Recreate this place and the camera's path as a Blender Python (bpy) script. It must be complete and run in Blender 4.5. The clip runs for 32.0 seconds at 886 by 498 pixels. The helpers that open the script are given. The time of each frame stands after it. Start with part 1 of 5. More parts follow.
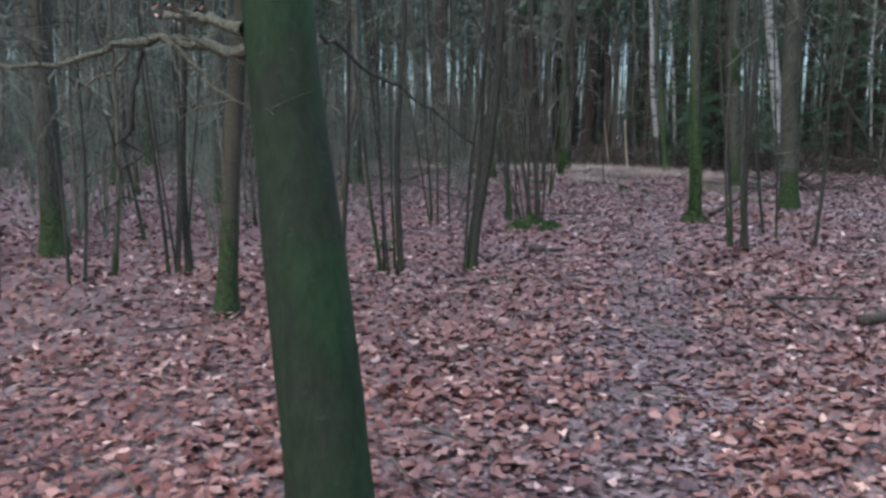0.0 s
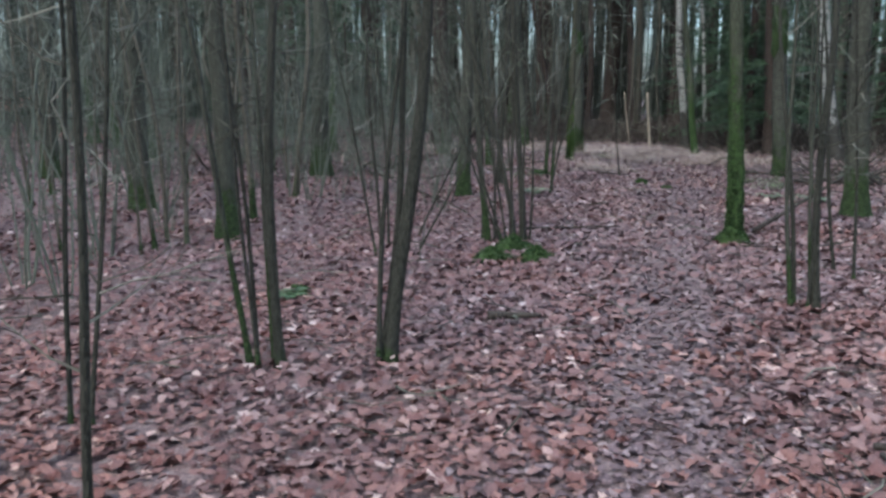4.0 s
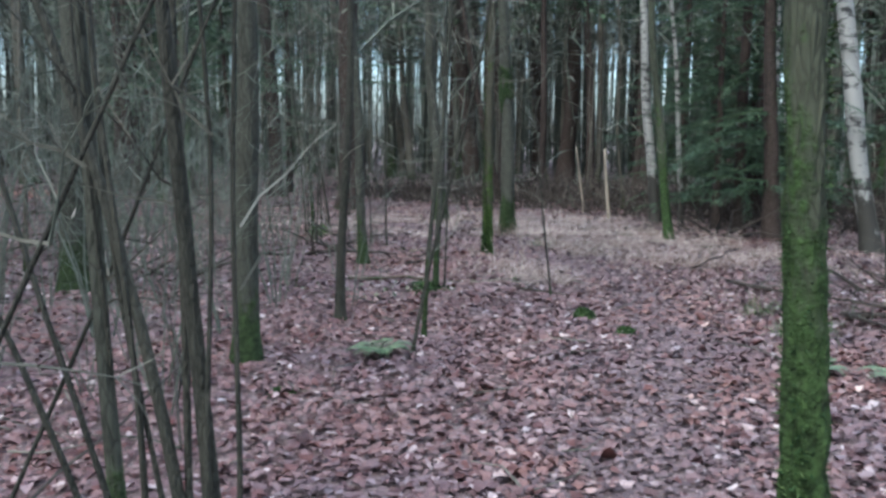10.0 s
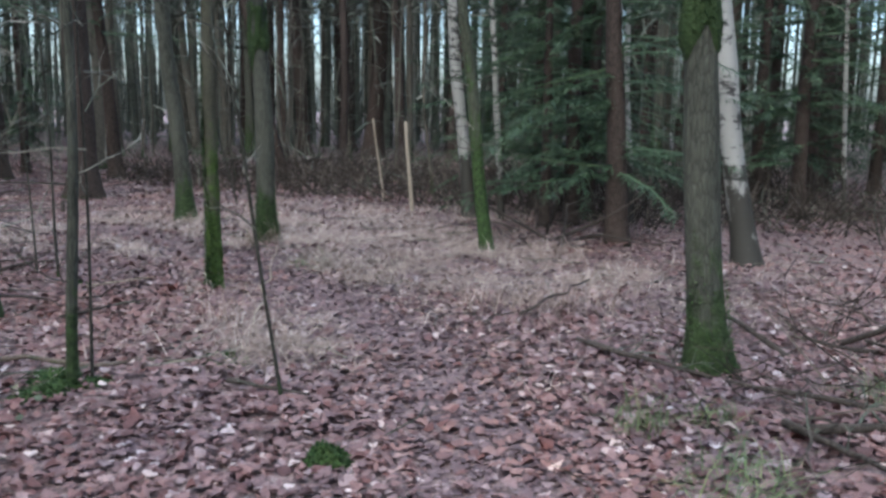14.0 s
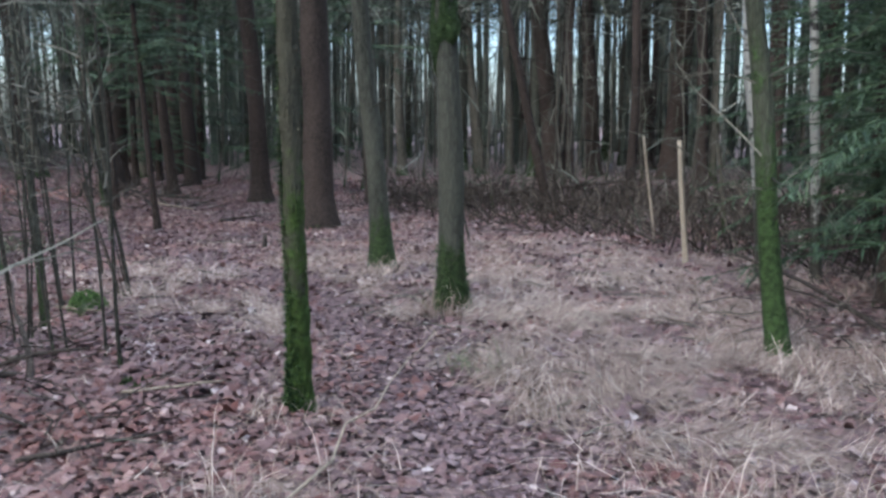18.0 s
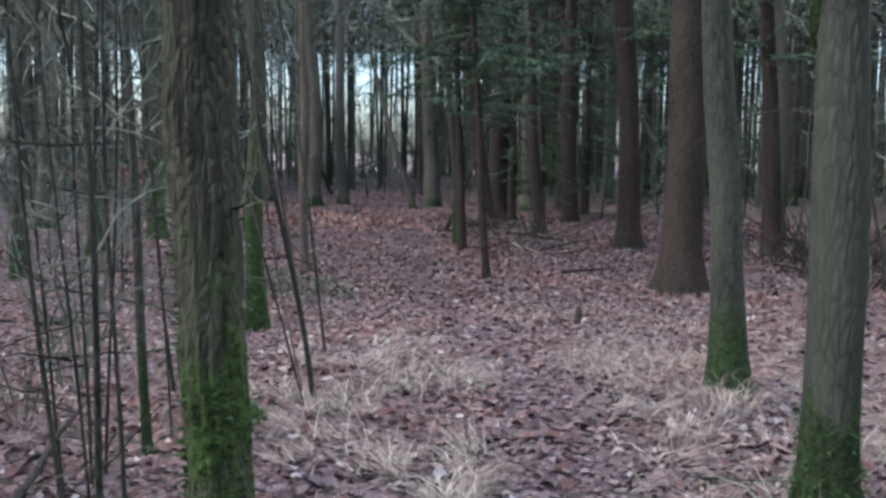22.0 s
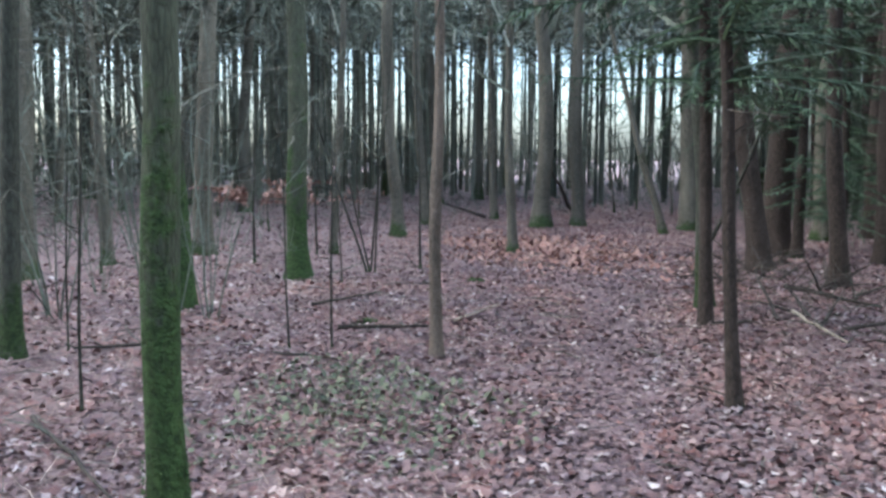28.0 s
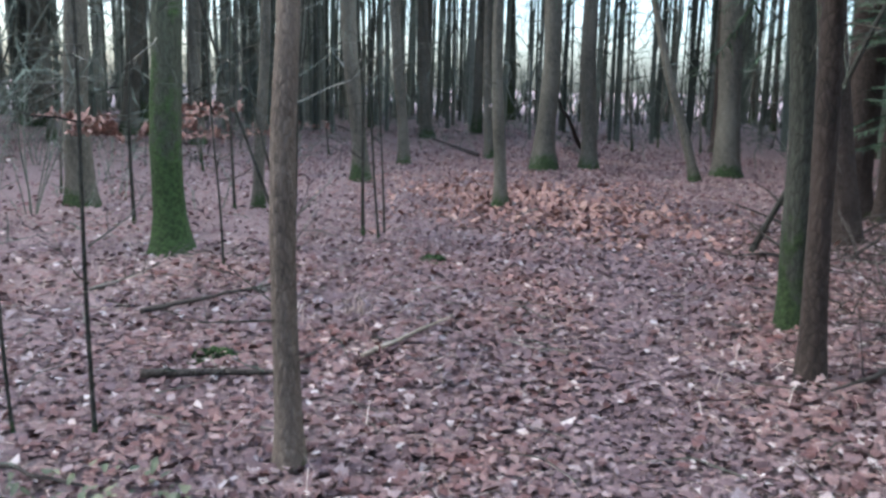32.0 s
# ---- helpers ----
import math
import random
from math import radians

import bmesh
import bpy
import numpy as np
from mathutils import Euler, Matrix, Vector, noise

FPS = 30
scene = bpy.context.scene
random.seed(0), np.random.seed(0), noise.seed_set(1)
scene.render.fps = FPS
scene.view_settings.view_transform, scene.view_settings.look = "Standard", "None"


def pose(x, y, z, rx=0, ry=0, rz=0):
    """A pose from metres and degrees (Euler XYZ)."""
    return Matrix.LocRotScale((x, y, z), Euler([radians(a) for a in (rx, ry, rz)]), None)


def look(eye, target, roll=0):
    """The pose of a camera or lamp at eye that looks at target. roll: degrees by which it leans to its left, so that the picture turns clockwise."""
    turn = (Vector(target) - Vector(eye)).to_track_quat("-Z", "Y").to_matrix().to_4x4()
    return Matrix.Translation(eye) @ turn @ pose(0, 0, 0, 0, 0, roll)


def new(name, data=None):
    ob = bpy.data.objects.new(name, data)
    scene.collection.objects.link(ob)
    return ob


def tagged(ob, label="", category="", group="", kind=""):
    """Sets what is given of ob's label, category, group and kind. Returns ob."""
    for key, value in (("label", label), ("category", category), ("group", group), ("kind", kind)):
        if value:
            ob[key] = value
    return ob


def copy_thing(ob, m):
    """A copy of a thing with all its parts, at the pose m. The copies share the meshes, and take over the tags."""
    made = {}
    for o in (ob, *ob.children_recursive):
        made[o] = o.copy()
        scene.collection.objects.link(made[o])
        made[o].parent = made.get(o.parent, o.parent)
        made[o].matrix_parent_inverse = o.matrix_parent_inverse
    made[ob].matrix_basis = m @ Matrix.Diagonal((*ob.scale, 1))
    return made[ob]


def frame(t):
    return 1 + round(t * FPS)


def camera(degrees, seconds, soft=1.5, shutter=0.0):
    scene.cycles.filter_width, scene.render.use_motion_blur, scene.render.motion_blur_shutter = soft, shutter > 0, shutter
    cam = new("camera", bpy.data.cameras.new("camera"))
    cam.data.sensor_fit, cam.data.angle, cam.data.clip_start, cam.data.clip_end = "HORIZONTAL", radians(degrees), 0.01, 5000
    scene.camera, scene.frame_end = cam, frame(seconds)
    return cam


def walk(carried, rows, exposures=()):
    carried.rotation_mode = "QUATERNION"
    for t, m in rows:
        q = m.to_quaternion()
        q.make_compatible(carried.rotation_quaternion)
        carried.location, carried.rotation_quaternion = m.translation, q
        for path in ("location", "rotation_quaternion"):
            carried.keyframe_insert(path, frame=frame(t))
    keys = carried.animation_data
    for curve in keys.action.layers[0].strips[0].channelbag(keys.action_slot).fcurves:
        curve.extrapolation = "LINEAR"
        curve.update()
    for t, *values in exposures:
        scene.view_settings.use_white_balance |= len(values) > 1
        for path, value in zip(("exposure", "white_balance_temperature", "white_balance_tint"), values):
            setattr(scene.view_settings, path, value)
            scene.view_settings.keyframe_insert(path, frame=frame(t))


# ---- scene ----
# the camera and its walk
cam = camera(55.0, 32.0, soft=2.9)
PATH = [
    (0, (3.339, 1.492, 1.099), (2.772, 3.390, 0.824), 0.8),
    (0.5, (3.259, 1.758, 1.056), (2.739, 3.674, 0.814), 2.0),
    (1, (3.132, 2.008, 1.063), (2.716, 3.936, 0.735), -0.3),
    (1.5, (3.161, 2.346, 1.051), (2.767, 4.287, 0.774), 0.6),
    (2, (3.175, 2.615, 1.082), (2.720, 4.526, 0.705), 0.1),
    (2.5, (3.157, 2.954, 1.164), (2.667, 4.845, 0.735), -1.6),
    (4.5, (3.235, 4.315, 1.346), (2.598, 6.186, 1.035), 1.0),
    (5, (3.245, 4.665, 1.380), (2.635, 6.549, 1.105), 0.8),
    (5.5, (3.210, 5.108, 1.395), (2.680, 7.019, 1.141), -0.3),
    (6, (3.238, 5.517, 1.368), (2.722, 7.440, 1.179), 1.9),
    (6.5, (3.182, 5.868, 1.428), (2.720, 7.811, 1.330), 1.6),
    (7, (3.121, 6.275, 1.456), (2.622, 8.210, 1.378), 0.5),
    (7.5, (3.105, 6.739, 1.468), (2.519, 8.644, 1.302), 0.3),
    (8, (3.017, 7.141, 1.521), (2.474, 9.055, 1.318), -0.2),
    (8.5, (3.045, 7.568, 1.515), (2.453, 9.467, 1.304), 0.7),
    (9, (3.020, 8.011, 1.499), (2.535, 9.943, 1.321), 0.9),
    (9.5, (2.929, 8.522, 1.504), (2.433, 10.449, 1.298), -0.1),
    (10, (2.947, 8.887, 1.547), (2.389, 10.791, 1.293), 0.6),
    (10.5, (2.884, 9.318, 1.584), (2.439, 11.255, 1.358), -0.4),
    (11, (2.890, 9.772, 1.561), (2.442, 11.705, 1.311), 0.2),
    (11.5, (2.880, 10.201, 1.557), (2.510, 12.158, 1.379), 1.0),
    (12, (2.841, 10.613, 1.570), (2.584, 12.583, 1.337), 0.7),
    (12.5, (2.834, 11.068, 1.579), (2.572, 13.029, 1.288), 1.3),
    (13, (2.718, 11.536, 1.557), (2.686, 13.515, 1.266), 0.9),
    (13.5, (2.761, 11.919, 1.564), (2.674, 13.890, 1.237), 1.3),
    (15.5, (3.123, 13.280, 1.601), (2.664, 15.208, 1.330), -0.2),
    (16, (3.121, 13.654, 1.609), (2.459, 15.521, 1.330), 0.8),
    (16.5, (3.059, 13.982, 1.601), (2.290, 15.818, 1.408), 0.1),
    (17, (3.036, 14.346, 1.599), (2.194, 16.149, 1.406), 0.3),
    (17.5, (3.049, 14.748, 1.592), (2.161, 16.514, 1.290), 1.3),
    (18, (2.962, 15.086, 1.579), (2.115, 16.875, 1.287), 0.2),
    (18.5, (2.924, 15.468, 1.591), (1.959, 17.179, 1.214), 0.4),
    (19, (2.818, 15.793, 1.586), (1.810, 17.491, 1.267), -0.1),
    (19.5, (2.742, 16.176, 1.573), (1.640, 17.811, 1.237), -1.1),
    (20, (2.658, 16.555, 1.575), (1.433, 18.100, 1.240), 0.7),
    (20.5, (2.418, 16.873, 1.567), (1.189, 18.430, 1.311), 0.9),
    (21, (2.230, 17.220, 1.550), (0.828, 18.616, 1.261), 0.3),
    (21.5, (2.016, 17.514, 1.553), (0.581, 18.881, 1.283), 0.4),
    (22, (1.910, 17.760, 1.574), (0.322, 18.954, 1.348), 0.7),
    (22.5, (1.768, 18.025, 1.615), (0.090, 19.091, 1.398), 1.6),
    (23, (1.520, 18.275, 1.611), (-0.144, 19.350, 1.339), 0.1),
    (23.5, (1.451, 18.546, 1.669), (-0.327, 19.415, 1.378), 1.0),
    (24, (1.236, 18.755, 1.680), (-0.558, 19.601, 1.425), 0.2),
    (24.5, (1.035, 18.999, 1.697), (-0.789, 19.771, 1.423), 0.0),
    (25, (0.795, 19.282, 1.732), (-1.066, 19.968, 1.478), 0.1),
    (25.5, (0.445, 19.574, 1.741), (-1.414, 20.264, 1.477), -0.7),
    (27.6, (-1.060, 20.636, 1.693), (-2.958, 21.263, 1.611), 1.4),
    (28, (-1.465, 20.823, 1.662), (-3.348, 21.459, 1.445), 0.5),
    (28.5, (-1.865, 21.067, 1.647), (-3.779, 21.600, 1.413), 1.2),
    (29, (-2.338, 21.238, 1.637), (-4.212, 21.889, 1.383), 0.4),
    (29.5, (-2.720, 21.494, 1.627), (-4.611, 22.089, 1.365), 0.0),
    (30, (-3.083, 21.662, 1.608), (-4.979, 22.283, 1.463), 1.1),
    (30.5, (-3.509, 21.889, 1.593), (-5.400, 22.505, 1.384), -0.6),
    (31, (-3.886, 22.119, 1.588), (-5.793, 22.672, 1.353), 0.7),
    (31.5, (-4.373, 22.336, 1.571), (-6.250, 22.942, 1.242), -0.3),
    (32, (-4.776, 22.581, 1.548), (-6.644, 23.190, 1.172), 1.3),
]
walk(cam, [(t, look(eye, target, roll)) for t, eye, target, roll in PATH], [(0, 1.37, 5400, 5), (5, 1.55, 5450, 1), (9, 1.84, 5300, 1), (13, 1.7, 5520, 2), (16, 1.76, 5400, 5), (19, 1.80, 5500, 4), (24, 1.96, 5480, 3), (28, 2.42, 5430, 1), (32, 2.42, 5450, 3)])

# overcast winter daylight
world = bpy.data.worlds.new("overcast_sky")
scene.world = world
world.use_nodes = True
wn = world.node_tree
sky = wn.nodes.new("ShaderNodeTexSky")
sky.sky_type = "NISHITA"
sky.sun_disc = False
sky.sun_elevation, sky.sun_rotation = radians(48), radians(200)
sky.air_density, sky.dust_density, sky.ozone_density = 1.0, 4.0, 1.0
wn.links.new(sky.outputs[0], wn.nodes["Background"].inputs[0])
wn.nodes["Background"].inputs[1].default_value = 0.15
sun = new("sun", bpy.data.lights.new("sun", "SUN"))
sun.data.energy, sun.data.angle, sun.data.color = 1.5, radians(45), (1.0, 0.97, 0.93)
sun.rotation_euler = (radians(42), 0, radians(160))


# ---- materials ----
def material(name, rough=0.85, spec=0.3):
    m = bpy.data.materials.new(name)
    m.use_nodes = True
    t = m.node_tree
    b = t.nodes["Principled BSDF"]
    b.inputs["Roughness"].default_value = rough
    b.inputs["Specular IOR Level"].default_value = spec
    return m, t, b


def node(t, kind, **values):
    n = t.nodes.new(kind)
    for key, v in values.items():
        n.inputs[key.replace("_", " ")].default_value = v
    return n


def coords(t, sx=1.0, sy=1.0, sz=1.0, shift=True):
    """Object coordinates, stretched, and shifted by a random amount for each object."""
    c = t.nodes.new("ShaderNodeTexCoord")
    mp = t.nodes.new("ShaderNodeMapping")
    mp.inputs["Scale"].default_value = (sx, sy, sz)
    t.links.new(c.outputs["Object"], mp.inputs["Vector"])
    if shift:
        info = t.nodes.new("ShaderNodeObjectInfo")
        mul = t.nodes.new("ShaderNodeVectorMath")
        mul.operation = "SCALE"
        mul.inputs[0].default_value = (37.0, 53.0, 71.0)
        t.links.new(info.outputs["Random"], mul.inputs["Scale"])
        t.links.new(mul.outputs[0], mp.inputs["Location"])
    return mp.outputs[0]


def noise_tex(t, vec, scale, detail=5.0, rough=0.6):
    n = node(t, "ShaderNodeTexNoise", Scale=scale, Detail=detail, Roughness=rough)
    t.links.new(vec, n.inputs["Vector"])
    return n.outputs["Fac"]


def ramp(t, fac, stops):
    r = t.nodes.new("ShaderNodeValToRGB")
    while len(r.color_ramp.elements) < len(stops):
        r.color_ramp.elements.new(0.5)
    for e, (p, c) in zip(r.color_ramp.elements, stops):
        e.position = p
        e.color = (*c, 1) if len(c) == 3 else c
    t.links.new(fac, r.inputs[0])
    return r.outputs[0]


def mix(t, fac, a, b, mode="MIX"):
    m = t.nodes.new("ShaderNodeMix")
    m.data_type, m.blend_type = "RGBA", mode
    for sock, v in ((m.inputs[0], fac), (m.inputs[6], a), (m.inputs[7], b)):
        if isinstance(v, (int, float)):
            sock.default_value = v
        elif isinstance(v, tuple):
            sock.default_value = (*v, 1)
        else:
            t.links.new(v, sock)
    return m.outputs[2]


def maths(t, op, a, b=0.0, c=0.0):
    m = t.nodes.new("ShaderNodeMath")
    m.operation = op
    m.use_clamp = op == "MULTIPLY_ADD" and c != -0.25
    for s, v in zip(m.inputs, (a, b, c)):
        if isinstance(v, (int, float)):
            s.default_value = v
        else:
            t.links.new(v, s)
    return m.outputs[0]


def bump(t, b, height, strength=0.6, distance=0.02):
    n = node(t, "ShaderNodeBump", Strength=strength, Distance=distance)
    t.links.new(height, n.inputs["Height"])
    t.links.new(n.outputs[0], b.inputs["Normal"])


def bark(name, dark, pale, moss, reach, ridge=(9, 9, 2.2), green=(0.032, 0.050, 0.017)):
    """Ridged bark. moss: how much of it is overgrown; reach: metres up to which the thick foot moss climbs."""
    m, t, b = material(name, 0.9, 0.25)
    v = coords(t, *ridge)
    grain = noise_tex(t, v, 4.0, 8, 0.65)
    broad = noise_tex(t, coords(t, 1.4, 1.4, 0.6), 1.5, 3)
    vor = node(t, "ShaderNodeTexVoronoi", Scale=4.5)
    vor.feature = "DISTANCE_TO_EDGE"
    t.links.new(v, vor.inputs["Vector"])
    crack = ramp(t, vor.outputs["Distance"], [(0.0, (0.35,) * 3), (0.12, (1,) * 3)])
    col = ramp(t, grain, [(0.25, dark), (0.55, tuple((a + c) / 2 for a, c in zip(dark, pale))), (0.8, pale)])
    col = mix(t, 0.7, col, crack, "MULTIPLY")
    col = mix(t, ramp(t, broad, [(0.45, (0, 0, 0)), (0.7, (0.5,) * 3)]), col, pale)
    # moss: broad patches with a ragged rim, and a foot that climbs unevenly
    patch = noise_tex(t, coords(t, 1, 1, 0.45), 2.3, 6, 0.7)
    sep = t.nodes.new("ShaderNodeSeparateXYZ")
    tc = t.nodes.new("ShaderNodeTexCoord")
    t.links.new(tc.outputs["Object"], sep.inputs[0])
    foot = maths(t, "MULTIPLY_ADD", sep.outputs["Z"], -0.55 / reach, 0.5)
    amount = maths(t, "ADD", maths(t, "ADD", patch, foot), moss)
    tear = noise_tex(t, coords(t, 1, 1, 0.8), 11.0, 5, 0.7)
    amount = maths(t, "ADD", amount, maths(t, "MULTIPLY_ADD", tear, 0.5, -0.25))
    mask = ramp(t, amount, [(0.64, (0, 0, 0)), (0.76, (1, 1, 1))])
    tint = ramp(t, noise_tex(t, coords(t, 1, 1, 1), 30.0, 3), [(0.3, tuple(g * 0.4 for g in green)), (0.7, tuple(g * 1.4 for g in green))])
    col = mix(t, mask, col, tint)
    t.links.new(col, b.inputs["Base Color"])
    h = mix(t, mask, mix(t, 0.6, grain, vor.outputs["Distance"]), noise_tex(t, coords(t), 60.0, 3))
    bump(t, b, h, 0.8, 0.03)
    return m


BARK = bark("bark_grey_brown", (0.040, 0.036, 0.027), (0.158, 0.145, 0.112), -0.13, 0.6)
BARK_MOSSY = bark("bark_half_mossy", (0.022, 0.023, 0.017), (0.088, 0.090, 0.068), -0.02, 0.9)
BARK_GREEN = bark("bark_green_with_moss", (0.022, 0.025, 0.016), (0.085, 0.092, 0.060), 0.05, 2.2, green=(0.036, 0.062, 0.018))
BARK_FURROW = bark("bark_furrowed_mossy", (0.020, 0.020, 0.013), (0.100, 0.096, 0.066), 0.04, 1.6, (22, 22, 7), green=(0.050, 0.082, 0.018))
BARK_PINE = bark("bark_reddish_conifer", (0.018, 0.014, 0.011), (0.068, 0.050, 0.040), -0.3, 0.3, (6, 6, 3))
BARK_PALE = bark("bark_pale_young_tree", (0.055, 0.042, 0.032), (0.20, 0.160, 0.125), -0.22, 0.25, (12, 12, 4))
BARK_YOUNG = bark("bark_young_stem", (0.015, 0.015, 0.011), (0.068, 0.067, 0.051), -0.18, 0.25, (14, 14, 4))
BARK_BOUGH = bark("bark_pale_bough", (0.045, 0.045, 0.030), (0.20, 0.19, 0.135), -0.06, 0.3, (18, 18, 12))
BARK_SPOT = bark("bark_lichen_flecked", (0.016, 0.015, 0.010), (0.105, 0.094, 0.066), -0.05, 1.0, (26, 26, 17))


def beech_bark():
    """Smooth grey bark under a film of algae: darker and greener in broad patches, with faint level wrinkles."""
    m, t, b = material("bark_smooth_green_algae", 0.9, 0.12)
    broad = noise_tex(t, coords(t, 1, 1, 0.7), 2.2, 4, 0.55)
    fine = noise_tex(t, coords(t, 6, 6, 2.2), 6.0, 6, 0.65)
    col = ramp(t, broad, [(0.36, (0.022, 0.024, 0.017)), (0.48, (0.019, 0.028, 0.015)), (0.64, (0.019, 0.038, 0.016))])
    col = mix(t, 0.6, col, ramp(t, fine, [(0.35, (0.6,) * 3), (0.65, (1.3,) * 3)]), "MULTIPLY")
    fleck = noise_tex(t, coords(t, 1, 1, 1.6), 26.0, 3, 0.7)
    col = mix(t, ramp(t, fleck, [(0.62, (0,) * 3), (0.72, (0.5,) * 3)]), col, (0.045, 0.055, 0.036))
    t.links.new(col, b.inputs["Base Color"])
    bump(t, b, mix(t, 0.5, fine, fleck), 0.4, 0.012)
    return m


BEECH = beech_bark()


def birch_bark():
    m, t, b = material("bark_birch", 0.7)
    v = coords(t, 5, 5, 15)
    n = noise_tex(t, v, 1.2, 4)
    broad = noise_tex(t, coords(t, 2, 2, 1.2), 3.0, 5, 0.7)
    sep = t.nodes.new("ShaderNodeSeparateXYZ")
    tc = t.nodes.new("ShaderNodeTexCoord")
    t.links.new(tc.outputs["Object"], sep.inputs[0])
    foot = maths(t, "MULTIPLY_ADD", sep.outputs["Z"], -0.35, 0.42)
    n = maths(t, "ADD", n, maths(t, "MULTIPLY_ADD", broad, -0.7, 0.38))
    col = mix(t, ramp(t, n, [(0.42, (1,) * 3), (0.52, (0,) * 3)]), (0.25, 0.245, 0.22), (0.03, 0.028, 0.025))
    dark = ramp(t, maths(t, "ADD", broad, foot), [(0.62, (0,) * 3), (0.70, (1,) * 3)])
    col = mix(t, dark, col, (0.035, 0.033, 0.026))
    t.links.new(col, b.inputs["Base Color"])
    bump(t, b, mix(t, 0.5, n, broad), 0.5, 0.02)
    return m


BARK_BIRCH = birch_bark()


def pieces(name, stops, rough=0.6, spec=0.35, grain=40.0, patches=False):
    """For joined small pieces: each island has its own tone."""
    m, t, b = material(name, rough, spec)
    geo = t.nodes.new("ShaderNodeNewGeometry")
    col = ramp(t, geo.outputs["Random Per Island"], stops)
    tc = t.nodes.new("ShaderNodeTexCoord")
    n = noise_tex(t, tc.outputs["Object"], grain, 3)
    col = mix(t, 0.55, col, ramp(t, n, [(0.3, (0.52,) * 3), (0.7, (1.3,) * 3)]), "MULTIPLY")
    if patches:
        broad = noise_tex(t, tc.outputs["Object"], 0.9, 4)
        col = mix(t, 1.0, col, ramp(t, broad, [(0.34, (0.80, 0.84, 0.90)), (0.5, (1.0, 0.97, 0.95)), (0.64, (1.12, 0.97, 0.87))]), "MULTIPLY")
        # tint along y: redder where the path begins, cooler further along it
        sep = t.nodes.new("ShaderNodeSeparateXYZ")
        t.links.new(tc.outputs["Object"], sep.inputs[0])
        along = maths(t, "MULTIPLY_ADD", sep.outputs["Y"], 0.05, maths(t, "MULTIPLY_ADD", broad, 0.3, -0.25))
        col = mix(t, 1.0, col, ramp(t, along, [(0.02, (1.27, 0.92, 0.82)), (0.17, (1.10, 0.95, 0.90)), (0.42, (1.0, 0.97, 1.05)), (0.95, (0.95, 1.0, 1.05))]), "MULTIPLY")
    t.links.new(col, b.inputs["Base Color"])
    bump(t, b, n, 0.35, 0.01)
    return m


LEAF = pieces("dead_leaves", [(0.0, (0.055, 0.030, 0.030)), (0.14, (0.112, 0.050, 0.043)), (0.32, (0.116, 0.074, 0.073)), (0.55, (0.165, 0.104, 0.097)), (0.75, (0.182, 0.108, 0.096)), (0.88, (0.205, 0.146, 0.138)), (0.95, (0.27, 0.200, 0.186)), (1.0, (0.46, 0.39, 0.35))], 0.7, 0.25, 95.0, patches=True)
LEAF_WET = pieces("trodden_wet_leaves", [(0.0, (0.064, 0.041, 0.044)), (0.4, (0.114, 0.074, 0.077)), (0.8, (0.160, 0.109, 0.111)), (1.0, (0.26, 0.195, 0.19))], 0.7, 0.25, 60.0)
LEAF_ORANGE = pieces("orange_brown_leaves", [(0.0, (0.10, 0.046, 0.036)), (0.4, (0.20, 0.100, 0.076)), (0.8, (0.27, 0.148, 0.115)), (1.0, (0.36, 0.23, 0.18))])
STRAW = pieces("dead_grass", [(0.0, (0.13, 0.095, 0.075)), (0.45, (0.26, 0.198, 0.163)), (0.85, (0.44, 0.357, 0.302)), (1.0, (0.64, 0.56, 0.48))], 0.75, 0.2, 20)
GREEN_GRASS = pieces("green_blades", [(0.0, (0.035, 0.060, 0.018)), (0.6, (0.085, 0.125, 0.040)), (1.0, (0.20, 0.20, 0.085))], 0.6, 0.3, 20)
BRAMBLE = pieces("dull_green_leaves", [(0.0, (0.040, 0.048, 0.026)), (0.6, (0.085, 0.098, 0.052)), (1.0, (0.17, 0.165, 0.10))], 0.6, 0.3, 30)
FERN = pieces("fern_green", [(0.0, (0.035, 0.065, 0.026)), (1.0, (0.110, 0.155, 0.070))], 0.55, 0.35, 30)
NEEDLE = pieces("conifer_needles", [(0.0, (0.018, 0.036, 0.019)), (0.6, (0.044, 0.078, 0.039)), (1.0, (0.088, 0.132, 0.064))], 0.6, 0.3, 20)
TWIG = pieces("bare_twigs", [(0.0, (0.038, 0.043, 0.033)), (0.7, (0.128, 0.143, 0.110)), (1.0, (0.25, 0.255, 0.21))], 0.85, 0.25, 12)
SIDE_TWIG = pieces("thin_side_twigs", [(0.0, (0.026, 0.025, 0.019)), (0.75, (0.085, 0.082, 0.063)), (1.0, (0.19, 0.18, 0.145))], 0.85, 0.25, 12)
# brown dead wood, its tone lowered further for the shade under the conifers
BRUSH = pieces("dead_brushwood", [(0.0, (0.018, 0.015, 0.012)), (0.7, (0.054, 0.045, 0.036)), (1.0, (0.13, 0.11, 0.09))], 0.9, 0.2, 12)
MOSSLEAF = pieces("moss_cushion", [(0.0, (0.014, 0.036, 0.013)), (0.6, (0.038, 0.066, 0.021)), (1.0, (0.082, 0.118, 0.040))], 0.95, 0.15, 70)
MOSSLEAF_BRIGHT = pieces("fresh_moss", [(0.0, (0.045, 0.090, 0.026)), (0.6, (0.105, 0.175, 0.050)), (1.0, (0.17, 0.25, 0.085))], 0.95, 0.15, 70)
DEADWOOD = bark("weathered_dead_wood", (0.020, 0.016, 0.013), (0.085, 0.070, 0.057), -0.46, 0.6, (10, 10, 3))
